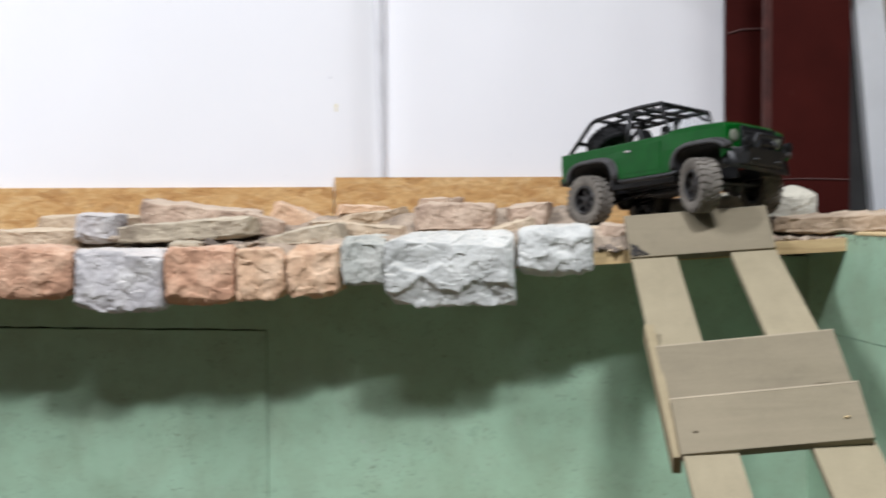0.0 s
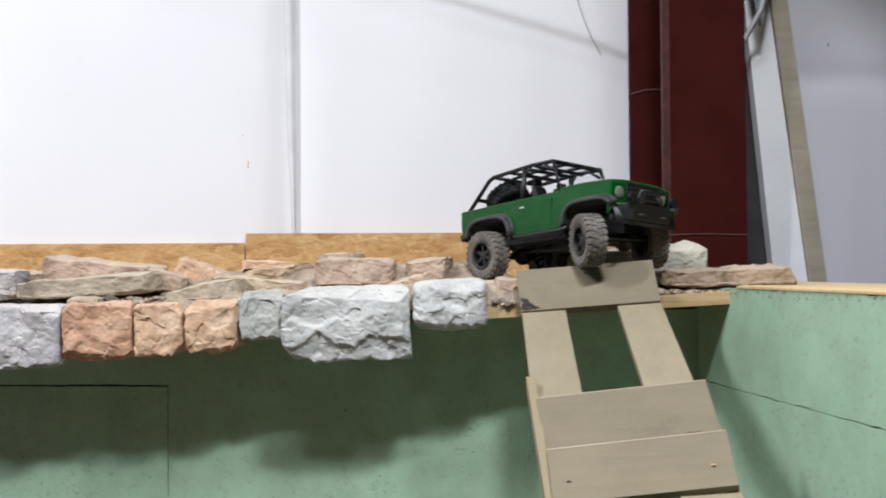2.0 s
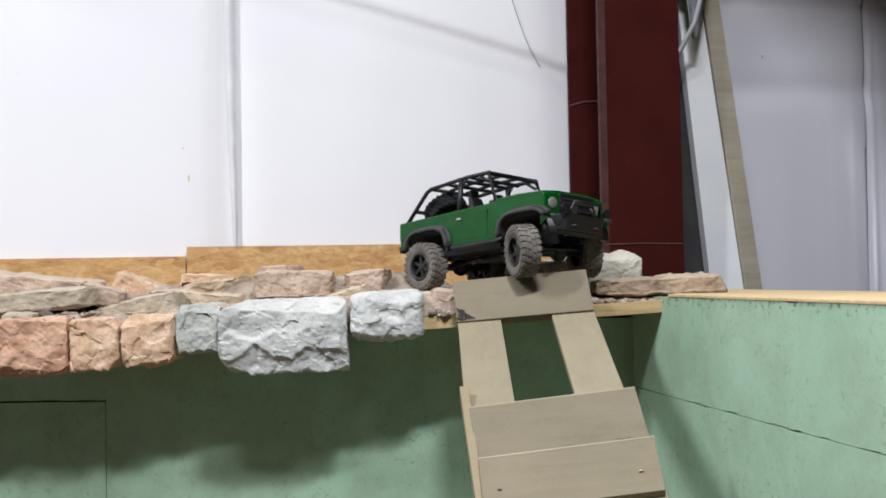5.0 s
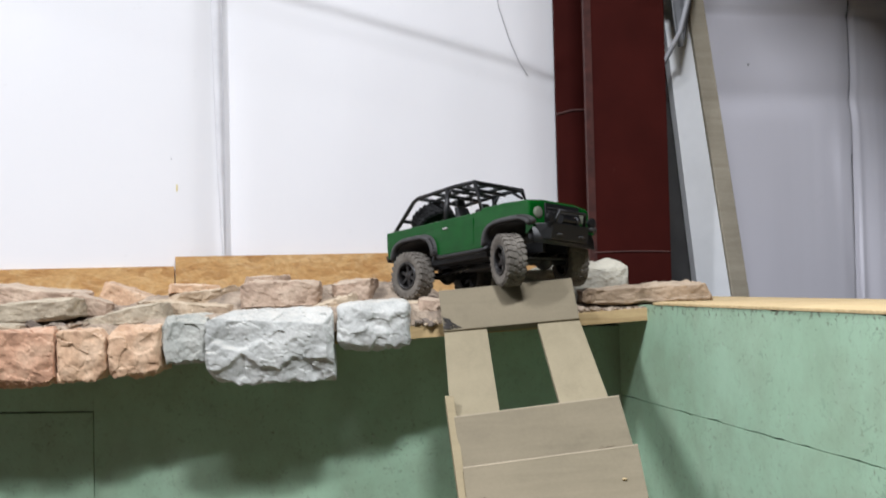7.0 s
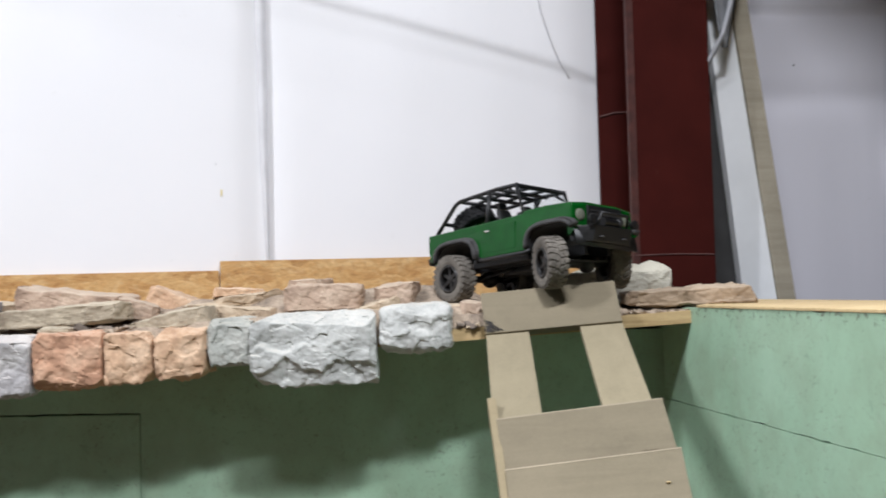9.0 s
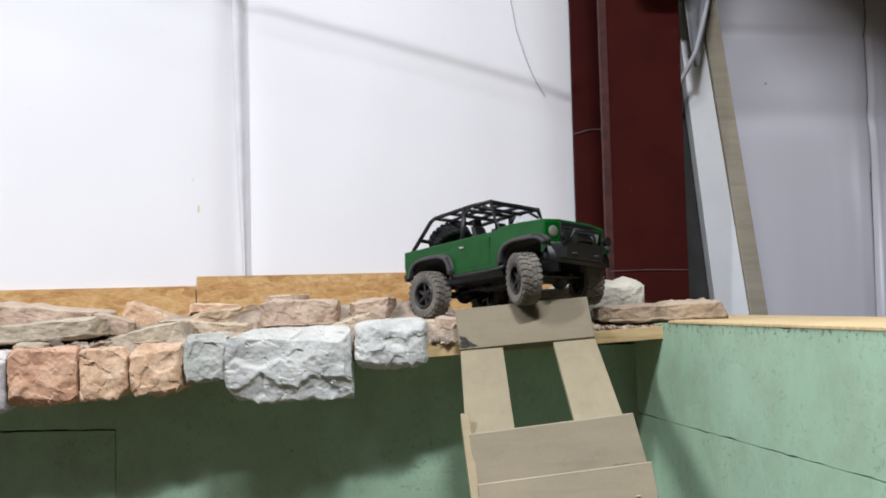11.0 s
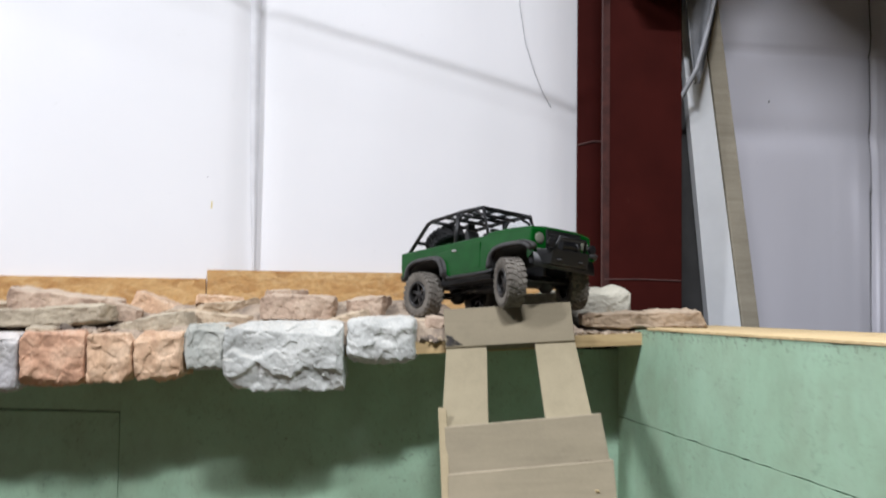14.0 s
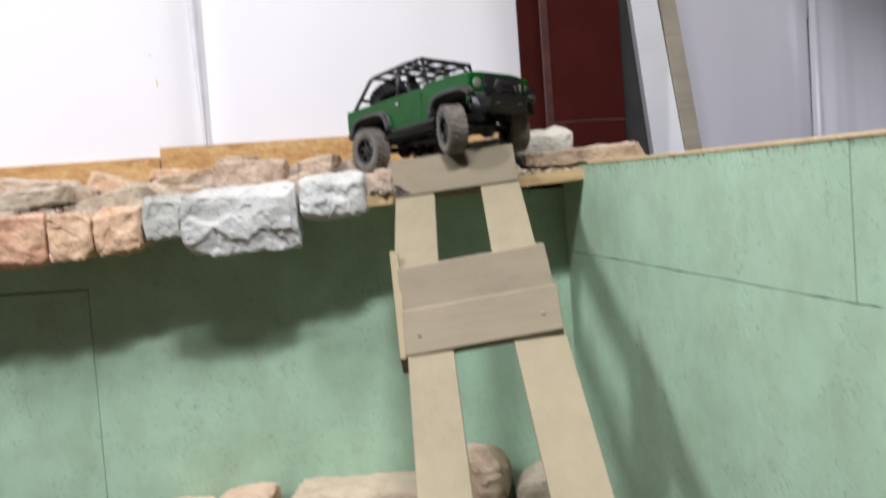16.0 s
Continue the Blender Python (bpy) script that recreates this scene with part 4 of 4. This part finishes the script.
rubble(-1.05, -0.72, -0.10, -0.02, 1.336, 90, 0.009, MORTAR, "grey mortar crumbs behind the edge blocks", 36)
rubble(-0.95, -0.88, -0.22, -0.10, 1.362, 30, 0.014, MORTAR, "grey mortar crumbs between two stones", 37)
rubble(-0.30, 0.28, -0.16, -0.11, 1.372, 60, 0.009, TAN, "tan crumbs behind the edge blocks", 38)
rock("rubble_chunk", -0.745, -0.66, -0.06, 0.0, 1.347, 1.363, BROWN, "pale flake lying on a pink block", LOOSE, 34, boxy=5)

# orange marker on a dark block, by the wall board
marker = empty("orange_marker", LEDGE @ pose(0.46, 0.45, 1.392, 0, 0, 8), "fluorescent orange round marker on a dark brown block", "marker")
part("block", box(-0.042, 0.035, -0.012, 0.02, 0, 0.095, 0.003), BRACKET, marker)
cap = lathe([(0.0001, -0.019), (0.008, -0.0185), (0.016, -0.015), (0.021, -0.008), (0.0225, 0.0), (0.0225, 0.008), (0.0001, 0.009)], 24)
cap.transform(Matrix.Translation((0.012, -0.016, 0.066)))
part("cap", cap, ORANGE, marker, "round orange cap", True)

# flecks of dirt and a yellow streak on the wall
for x, z, w, h, m in ((-0.112, 1.765, 0.0025, 0.011, YELLOW), (-0.128, 1.86, 0.001, 0.003, THREAD), (1.88, 2.195, 0.002, 0.004, THREAD)):
    tagged(part("wall_fleck", box(x - w, x + w, WALL_Y + skin_y(x, z, SEAMS, 1.0 if x > 1.3 else 0.0) - 0.0012, WALL_Y + 0.02, z - h, z + h, 0.0006), m), "small dried fleck of paint on the white wall", "paint fleck")

# ---- lower course at the foot of the pit wall ----
LOW = "stones at the foot of the pit wall"
ground = part("lower_ground", box(-2.6, 0.86, -3.2, 0.19, 0.2, 0.455), DIRT)
ground.matrix_world = LEDGE.copy()
tagged(ground, "dusty sand-coloured ground of the lower course", "ground", "", "structure")
rock("flat_stone", 0.02, 0.40, -0.18, 0.06, 0.45, 0.572, TAN, "broad tan flat stone at the pit wall foot", LOW, 41, boxy=9)
rock("flat_stone", -0.19, -0.035, -0.18, 0.02, 0.45, 0.552, PEACH, "peach stone block at the pit wall foot", LOW, 42)
rock("flat_stone", -0.37, -0.215, -0.18, 0.02, 0.45, 0.518, PEACH, "peach stone block at the pit wall foot", LOW, 43)
rock("boulder", 0.47, 0.615, -0.17, 0.0, 0.45, 0.645, UMBER, "rounded tan-brown rock behind the ramp", LOW, 44, boxy=3)
rock("boulder", 0.625, 0.80, -0.17, 0.02, 0.45, 0.59, BROWN, "rounded brown rock behind the ramp", LOW, 45, boxy=3)


# ---- radio-controlled truck ----
AXLE, WHEELBASE, TRACK, LIFT, SHIFT, SIZE, ROLL = 0.059, 0.324, 0.200, 0.004, 0.010, 1.08, -3.5


def tyre_mesh():
    bm = lathe([(0.034, -0.020), (0.040, -0.0225), (0.049, -0.0225), (0.0535, -0.019), (0.0550, -0.012), (0.0555, 0.0), (0.0550, 0.012), (0.0535, 0.019), (0.049, 0.0225), (0.040, 0.0225), (0.034, 0.020)], 40, False)
    rng = random.Random(3)
    n = 24
    for k in range(n):
        for sidey, turn in ((-1, 0.0), (1, 0.5)):
            # blocks in the middle, longer lugs on the shoulder, bitten unevenly
            for y, along, across, shift in ((0.0052, 0.0042, 0.0040, 0.25), (0.0155, 0.0050, 0.0052, 0.0)):
                u, w = along * rng.uniform(0.85, 1.1), across * rng.uniform(0.9, 1.1)
                lug = box(-u, u, -w, w, -0.003, 0.0021 - (0.0008 if y > 0.01 else 0.0), 0.0011)
                join(bm, lug, Matrix.Rotation((k + turn + shift) * math.tau / n, 4, "Y") @ Matrix.Translation((0, sidey * y, 0.0555)) @ Matrix.Rotation(sidey * rng.uniform(0.1, 0.45), 4, "Z"))
            knob = box(-0.0042, 0.0042, -0.0013, 0.0013, -0.006, 0.0030, 0.0009)
            join(bm, knob, Matrix.Rotation((k + turn) * math.tau / n, 4, "Y") @ Matrix.Translation((0, sidey * 0.0222, 0.050)))
    return bm


def rim_mesh():
    bm = lathe([(0.0335, -0.0205), (0.0345, -0.019), (0.0345, 0.019), (0.0335, 0.0205), (0.0300, 0.0205), (0.0290, 0.012), (0.0290, -0.012), (0.0300, -0.0205), (0.0335, -0.0205)], 28, False)
    join(bm, lathe([(0.0001, -0.017), (0.0085, -0.016), (0.011, -0.011), (0.011, 0.011), (0.0085, 0.016), (0.0001, 0.017)], 20))
    for k in range(6):
        spoke = box(0.008, 0.031, 0.004, 0.0145, -0.0042, 0.0042, 0.001)
        join(spoke, box(0.008, 0.031, -0.0145, -0.004, -0.0042, 0.0042, 0.001))
        join(bm, spoke, Matrix.Rotation(k * math.tau / 6, 4, "Y"))
    for k in range(8):
        bolt = box(-0.0014, 0.0014, -0.0214, 0.0214, -0.0014, 0.0014)
        join(bm, bolt, Matrix.Rotation(k * math.tau / 8 + 0.2, 4, "Y") @ Matrix.Translation((0.0315, 0, 0)))
    return bm


def bead_ring_mesh():
    """The clamp rings on both faces of a wheel, with their screws."""
    bm = bmesh.new()
    for side in (-1, 1):
        join(bm, lathe([(0.0278, side * 0.0190), (0.0278, side * 0.0216), (0.0292, side * 0.0224), (0.0322, side * 0.0224), (0.0332, side * 0.0208)], 28, False))
        for k in range(10):
            screw = lathe([(0.0001, 0.0), (0.0012, 0.0), (0.0012, 0.0012), (0.0001, 0.0015)], 6)
            join(bm, screw, Matrix.Rotation(k * math.tau / 10, 4, "Y") @ Matrix.Translation((0.0307, side * 0.0222, 0)) @ Matrix.Rotation(0 if side > 0 else math.pi, 4, "X"))
    return bm


def square(v):
    return math.copysign(abs(v) ** 0.55, v)


def side_profile():
    """The body's outline from the side, wheel arches cut out."""
    pts = [(-0.272, 0.100), (-0.278, 0.130), (-0.278, 0.167), (0.056, 0.172), (0.064, 0.178), (0.130, 0.179), (0.205, 0.175), (0.2125, 0.168), (0.2125, 0.120), (0.208, 0.108)]
    for cx, a0, a1 in ((0.162, 35, 176), (-0.162, 10, 170)):
        for k in range(11):
            a = radians(a0 + (a1 - a0) * k / 10)
            pts.append((cx - SHIFT + 0.075 * square(math.cos(a)), 0.064 + 0.070 * square(math.sin(a))))
        if cx > 0:
            pts += [(0.071, 0.086), (-0.097, 0.086)]
    return pts


def body_mesh():
    bm = bmesh.new()
    pts = side_profile()
    slices = [(-0.098, 0.0), (-0.092, 0.0), (-0.05, 0.0), (0.05, 0.0), (0.092, 0.0), (0.098, 0.0)]
    rings = []
    for y, _ in slices:
        ring = []
        for x, z in pts:
            w = abs(y) / 0.098
            tuck = 1.0
            if x > 0.05 and z > 0.16:
                tuck -= 0.03
            crown = 0.006 * (1 - w * w) if z > 0.165 and x > 0.05 else 0.0
            ring.append(bm.verts.new((x + (0.006 * (1 - w * w) if x > 0.2 else 0.0), y * tuck, z + crown)))
        rings.append(ring)
    n = len(pts)
    for a, c in zip(rings, rings[1:]):
        for k in range(n):
            bm.faces.new((a[k], a[(k + 1) % n], c[(k + 1) % n], c[k]))
    bm.faces.new(rings[0])
    bm.faces.new(rings[-1])
    return bm


def flare_mesh(cx, a0, a1, sign):
    bm = bmesh.new()
    rows = []
    for k in range(17):
        a = radians(a0 + (a1 - a0) * k / 16)
        row = []
        for r, y in ((0.0690, 0.090), (0.0690, 0.108), (0.0705, 0.111), (0.0770, 0.109), (0.0820, 0.099), (0.0820, 0.090)):
            row.append(bm.verts.new((cx + r * 1.05 * square(math.cos(a)), sign * y, 0.064 + r * square(math.sin(a)))))
        rows.append(row)
    for a, c in zip(rows, rows[1:]):
        for k in range(6):
            bm.faces.new((a[k], a[(k + 1) % 6], c[(k + 1) % 6], c[k]))
    bm.faces.new(rows[0])
    bm.faces.new(rows[-1])
    for k in range(6):
        # moulded ribs on the flank
        a = radians(a0 + 5 + 7 * k)
        join(bm, box(-0.0052, 0.0052, -0.0018, 0.0018, -0.0013, 0.0013, 0.0004), Matrix.Translation((cx + 0.0765 * 1.05 * square(math.cos(a)), sign * 0.1078, 0.064 + 0.0765 * square(math.sin(a)))) @ Matrix.Rotation(-a * 0.4, 4, "Y"))
    for k in range(7):
        # bolt heads along the lip
        a = radians(a0 + (a1 - a0) * (k + 0.5) / 7)
        r = 0.0775
        join(bm, box(-0.0017, 0.0017, -0.0017, 0.0017, -0.0017, 0.0017, 0.0005), Matrix.Translation((cx + r * 1.05 * square(math.cos(a)), sign * 0.1062, 0.064 + r * square(math.sin(a)))))
    return bm


def liner_mesh(cx):
    """The black inner wheel well, a thin arched shell across the body."""
    bm = bmesh.new()
    rows = []
    for k in range(15):
        a = radians(4 + 172 * k / 14)
        rows.append([bm.verts.new((cx + r * 1.06 * square(math.cos(a)), y, 0.064 + r * square(math.sin(a)))) for r, y in ((0.0692, -0.0965), (0.0692, 0.0965), (0.0672, 0.0965), (0.0672, -0.0965))])
    for a, c in zip(rows, rows[1:]):
        for k in range(4):
            bm.faces.new((a[k], a[(k + 1) % 4], c[(k + 1) % 4], c[k]))
    bm.faces.new(rows[0])
    bm.faces.new(rows[-1])
    return bm


def raised(name, bm, material, parent, label="", smooth=False):
    ob = part(name, bm, material, parent, label, smooth)
    ob.location = (SHIFT, 0, LIFT)
    ob.rotation_euler.x = radians(ROLL)
    return ob


def build_truck(m):
    car = empty("toy_truck", m, "green radio-controlled off-road truck with black roll cage and dusty tyres", "toy truck")
    body = raised("body", body_mesh(), PAINT, car, "glossy green painted body shell")
    mod = body.modifiers.new("edges", "BEVEL")
    mod.width, mod.segments, mod.limit_method, mod.angle_limit = 0.0035, 3, "ANGLE", radians(28)
    for cx in (0.162, -0.162):
        raised("wheel_liner", liner_mesh(cx - SHIFT), BLACK, car, "black wheel well liner", True)
    # doors, hood lines and trim
    for sign in (-1, 1):
        door = part("door", box(-0.072, 0.038, sign * 0.0975 - 0.0012, sign * 0.0975 + 0.0010, 0.098, 0.159, 0.0008), PAINT, body)
        part("handle", box(-0.064, -0.048, sign * 0.1005 - 0.001, sign * 0.1005 + 0.001, 0.146, 0.150, 0.0006), METALM, door, "small chrome handle")
        raised("slider", tube([(-0.085, sign * 0.098, 0.086), (-0.07, sign * 0.106, 0.080), (0.07, sign * 0.106, 0.080), (0.085, sign * 0.098, 0.086)], 0.0055, 8), BLACK, car, "black rock slider", True)
        for cx, a0, a1 in ((0.162, 38, 172), (-0.162, 8, 168)):
            raised("fender_flare", flare_mesh(cx - SHIFT, a0, a1, sign), FLARE, car, "dusty black fender flare", True)
        raised("tail_lamp", box(-0.2805, -0.2775, sign * 0.078 - 0.006, sign * 0.078 + 0.006, 0.115, 0.14, 0.001), ORANGE, car)
    part("hood_ridge", hexa([(0.068, -0.040, 0.180), (0.196, -0.035, 0.178), (0.196, 0.035, 0.178), (0.068, 0.040, 0.180)], [(0.074, -0.035, 0.1880), (0.186, -0.030, 0.185), (0.186, 0.030, 0.185), (0.074, 0.035, 0.1880)], 0.0015), PAINT, body)
    # grille and lamps
    raised("grille", box(0.2155, 0.2215, -0.0545, 0.0545, 0.112, 0.171, 0.002), BLACK, car, "black grille")
    for k in range(5):
        raised("grille_bar", box(0.2215, 0.2230, -0.050, 0.050, 0.1265 + 0.008 * k, 0.1290 + 0.008 * k, 0.0005), FLARE, car)
    for sign in (-1, 1):
        lamp = lathe([(0.0001, -0.004), (0.0135, -0.004), (0.0145, 0.0), (0.0128, 0.003), (0.008, 0.0046), (0.0001, 0.0055)], 24)
        lamp.transform(Matrix.Translation((0.2135, sign * 0.071, 0.148)) @ Matrix.Rotation(radians(-90), 4, "Z"))
        raised("headlight", lamp, LENS, car, "round clear headlight", True)
        raised("indicator", box(0.2125, 0.2155, sign * 0.072 - 0.008, sign * 0.072 + 0.008, 0.118, 0.125, 0.001), LENS, car)
    # bumpers
    front = raised("front_bumper", hexa([(0.205, -0.095, 0.088), (0.238, -0.058, 0.088), (0.238, 0.058, 0.088), (0.205, 0.095, 0.088)], [(0.205, -0.098, 0.121), (0.246, -0.058, 0.124), (0.246, 0.058, 0.124), (0.205, 0.098, 0.121)], 0.003), BLACK, car, "black steel front bumper")
    part("bull_bar", tube([(0.238, -0.048, 0.118), (0.249, -0.042, 0.150), (0.249, 0.042, 0.150), (0.238, 0.048, 0.118)], 0.004, 8), BLACK, front, "", True)
    part("winch", lathe([(0.0001, -0.028), (0.010, -0.028), (0.010, -0.02), (0.007, -0.019), (0.007, 0.019), (0.010, 0.02), (0.010, 0.028), (0.0001, 0.028)], 16), BLACK, front).location = (0.238, 0, 0.134)
    for sign in (-1, 1):
        part("fog_lamp", lathe([(0.0001, -0.006), (0.009, -0.006), (0.011, 0.004), (0.0001, 0.006)], 16), BLACK, front).matrix_basis = Matrix.Translation((0.245, sign * 0.066, 0.134)) @ Matrix.Rotation(radians(-90), 4, "Z")
        part("shackle", tube([(0.238 + 0.009 * math.sin(k * math.pi / 6), sign * 0.035 + 0.007 * math.cos(k * math.pi / 6), 0.099) for k in range(7)], 0.002, 6), FLARE, front, "", True)
    raised("rear_bumper", hexa([(-0.280, -0.09, 0.096), (-0.292, -0.085, 0.096), (-0.292, 0.085, 0.096), (-0.280, 0.09, 0.096)], [(-0.276, -0.094, 0.112), (-0.294, -0.088, 0.112), (-0.294, 0.088, 0.112), (-0.276, 0.094, 0.112)], 0.002), BLACK, car, "black rear bumper")
    # cabin: dark tub, dash, seats
    raised("interior", box(-0.235, 0.036, -0.080, 0.080, 0.158, 0.1685, 0.002), BLACK, car, "black interior tray")
    raised("dashboard", box(0.022, 0.046, -0.078, 0.078, 0.160, 0.183, 0.004), BLACK, car)
    for sign in (-1, 1):
        seat = raised("seat", hexa([(-0.058, sign * 0.040 - 0.022, 0.162), (-0.040, sign * 0.040 - 0.022, 0.162), (-0.040, sign * 0.040 + 0.022, 0.162), (-0.058, sign * 0.040 + 0.022, 0.162)], [(-0.071, sign * 0.040 - 0.018, 0.206), (-0.060, sign * 0.040 - 0.018, 0.206), (-0.060, sign * 0.040 + 0.018, 0.206), (-0.071, sign * 0.040 + 0.018, 0.206)], 0.004), BLACK, car, "black bucket seat")
        part("headrest", box(-0.075, -0.062, sign * 0.040 - 0.011, sign * 0.040 + 0.011, 0.208, 0.224, 0.004), BLACK, seat)
    raised("steering_wheel", tube([(0.012 + 0.006 * math.sin(k * math.tau / 14), 0.04 + 0.017 * math.cos(k * math.tau / 14), 0.19 + 0.016 * math.sin(k * math.tau / 14)) for k in range(14)], 0.0022, 6, True), BLACK, car, "", True)
    # windscreen
    frame_bar = [(0.052, -0.084, 0.172), (0.024, -0.077, 0.246), (0.024, 0.077, 0.246), (0.052, 0.084, 0.172)]
    screen = raised("windscreen_frame", tube(frame_bar, 0.0062, 8, True), BLACK, car, "black windscreen frame", True)
    pane = part("glass", hexa([(0.051, -0.080, 0.175), (0.0255, -0.074, 0.243), (0.0255, 0.074, 0.243), (0.051, 0.080, 0.175)], [(0.052, -0.080, 0.1755), (0.0265, -0.074, 0.2435), (0.0265, 0.074, 0.2435), (0.052, 0.080, 0.1755)]), GLASS, screen)
    pane.visible_shadow = False
    for y in (-0.03, 0.03):
        part("wiper", tube([(0.055, y, 0.176), (0.046, y + 0.028, 0.198)], 0.0013, 5), BLACK, screen)
    # roll cage
    R = 0.0050
    for sign in (-1, 1):
        y = sign * 0.076
        raised("cage_rail", tube([(0.024, y, 0.248), (-0.05, y, 0.249), (-0.180, y, 0.242), (-0.197, y, 0.236), (-0.266, sign * 0.082, 0.166)], R, 8), BLACK, car, "black roll cage rail", True)
        raised("cage_post", tube([(-0.072, sign * 0.084, 0.162), (-0.072, y, 0.245)], R * 1.2, 8), BLACK, car, "", True)
        raised("cage_gusset", tube([(-0.056, y, 0.245), (-0.072, y, 0.226)], R * 0.7, 6), BLACK, car, "", True)
        raised("cage_gusset", tube([(-0.004, y, 0.244), (0.022, sign * 0.078, 0.228)], R * 0.7, 6), BLACK, car, "", True)
    for x, z in ((-0.035, 0.2455), (-0.072, 0.2455), (-0.118, 0.243), (-0.178, 0.241), (-0.238, 0.194)):
        raised("cage_crossbar", tube([(x, -0.077, z), (x, 0.077, z)], R * 0.95, 8), BLACK, car, "", True)
    for y in (-0.026, 0.026):
        raised("roof_bar", tube([(0.024, y, 0.248), (-0.072, y, 0.2485), (-0.166, y, 0.242)], R * 0.85, 8), BLACK, car, "", True)
    # spare wheel strapped in the rear
    spare_turn = Matrix.Translation((-0.212, 0.0, 0.198)) @ Matrix.Rotation(radians(-38), 4, "Y") @ Matrix.Rotation(radians(90), 4, "X")
    spare = raised("spare_wheel", tyre_mesh(), SPARERUBBER, car, "black spare tyre behind the cage")
    spare.matrix_basis = Matrix.Translation((SHIFT, 0, LIFT)) @ Matrix.Rotation(radians(ROLL), 4, "X") @ spare_turn @ Matrix.Diagonal((0.95, 0.9, 0.95, 1))
    inner = part("rim", rim_mesh(), RIMMAT, spare)
    # running gear
    for sign in (-1, 1):
        part("chassis_rail", box(-0.22, 0.21, sign * 0.036 - 0.004, sign * 0.036 + 0.004, 0.072, 0.096, 0.001), BLACK, car)
        part("link_rod", tube([(-0.145, sign * 0.04, 0.054), (-0.02, sign * 0.034, 0.070)], 0.0035, 6), BLACK, car, "", True)
        part("link_rod", tube([(0.145, sign * 0.04, 0.054), (0.02, sign * 0.034, 0.070)], 0.0035, 6), BLACK, car, "", True)
        for x in (-0.150, 0.150):
            part("shock_absorber", tube([(x, sign * 0.052, 0.062), (x * 0.86, sign * 0.047, 0.125)], 0.0068, 10), FLARE, car, "", True)
    part("floor_pan", box(-0.105, 0.085, -0.088, 0.088, 0.076, 0.088, 0.002), BLACK, car, "black underbody floor pan")
    part("gearbox", box(-0.045, 0.045, -0.030, 0.030, 0.062, 0.104, 0.004), BLACK, car)
    part("skid_plate", box(-0.055, 0.055, -0.040, 0.040, 0.057, 0.062, 0.002), FLARE, car)
    part("drive_shaft", tube([(-0.14, 0.006, 0.062), (-0.04, 0.0, 0.075)], 0.004, 8), METALM, car, "", True)
    part("drive_shaft", tube([(0.14, 0.006, 0.062), (0.04, 0.0, 0.075)], 0.004, 8), METALM, car, "", True)
    for x in (-WHEELBASE / 2, WHEELBASE / 2):
        axle = part("axle", tube([(x, -0.078, AXLE), (x, 0.078, AXLE)], 0.0085, 12), BLACK, car, "black axle housing", True)
        diff = bmesh.new()
        bmesh.ops.create_uvsphere(diff, u_segments=18, v_segments=12, radius=0.021, matrix=Matrix.Translation((x, 0.012, AXLE)))
        part("differential", diff, BLACK, axle, "", True)
    part("steering_link", tube([(0.185, -0.07, 0.062), (0.185, 0.07, 0.062)], 0.003, 6), FLARE, car, "", True)
    tyre, rim = None, None
    for x in (-WHEELBASE / 2, WHEELBASE / 2):
        for sign in (-1, 1):
            turn = Matrix.Rotation(radians(-STEER if x > 0 else 0), 4, "Z")
            if tyre is None:
                wheel = part("wheel", lathe([(0.0001, -0.012), (0.006, -0.012), (0.006, 0.012), (0.0001, 0.012)], 12), RIMMAT, car)
                t = part("tyre", tyre_mesh(), RUBBER, wheel, "chunky dusty grey tyre")
                r = part("rim", rim_mesh(), RIMMAT, wheel, "black spoked rim")
                k = part("bead_ring", bead_ring_mesh(), GUNMETAL, wheel, "dull grey clamp ring with small screws")
                tyre, rim, ring, hub = t.data, r.data, k.data, wheel.data
            else:
                wheel = new("wheel", hub)
                wheel.parent = car
                for nm, data, lab in (("tyre", tyre, "chunky dusty grey tyre"), ("rim", rim, "black spoked rim"), ("bead_ring", ring, "dull grey clamp ring with small screws")):
                    o = new(nm, data)
                    o.parent = wheel
                    tagged(o, lab)
            wheel.matrix_basis = Matrix.Translation((x, sign * TRACK / 2, AXLE)) @ turn @ Matrix.Rotation(0.4 * x * 10 + sign, 4, "Y")
    return car


# the truck noses out over the top plank: rear wheel on the ledge, front wheel on the plank
STEER = 24
rear, front_wheel, far_front = at_ledge(0.285, -0.205, 1.459), at_ledge(0.529, 0.042, 1.489), at_ledge(0.680, -0.105, 1.484)
ahead = (front_wheel - rear).normalized()
left = (far_front - front_wheel)
left = (left - ahead * left.dot(ahead)).normalized()
up = ahead.cross(left)
turned = Matrix((ahead, left, up)).transposed().to_4x4()
mid = (rear + front_wheel) / 2 + (left * TRACK / 2 - up * AXLE) * SIZE
build_truck(Matrix.Translation(mid) @ turned @ Matrix.Scale(SIZE, 4))
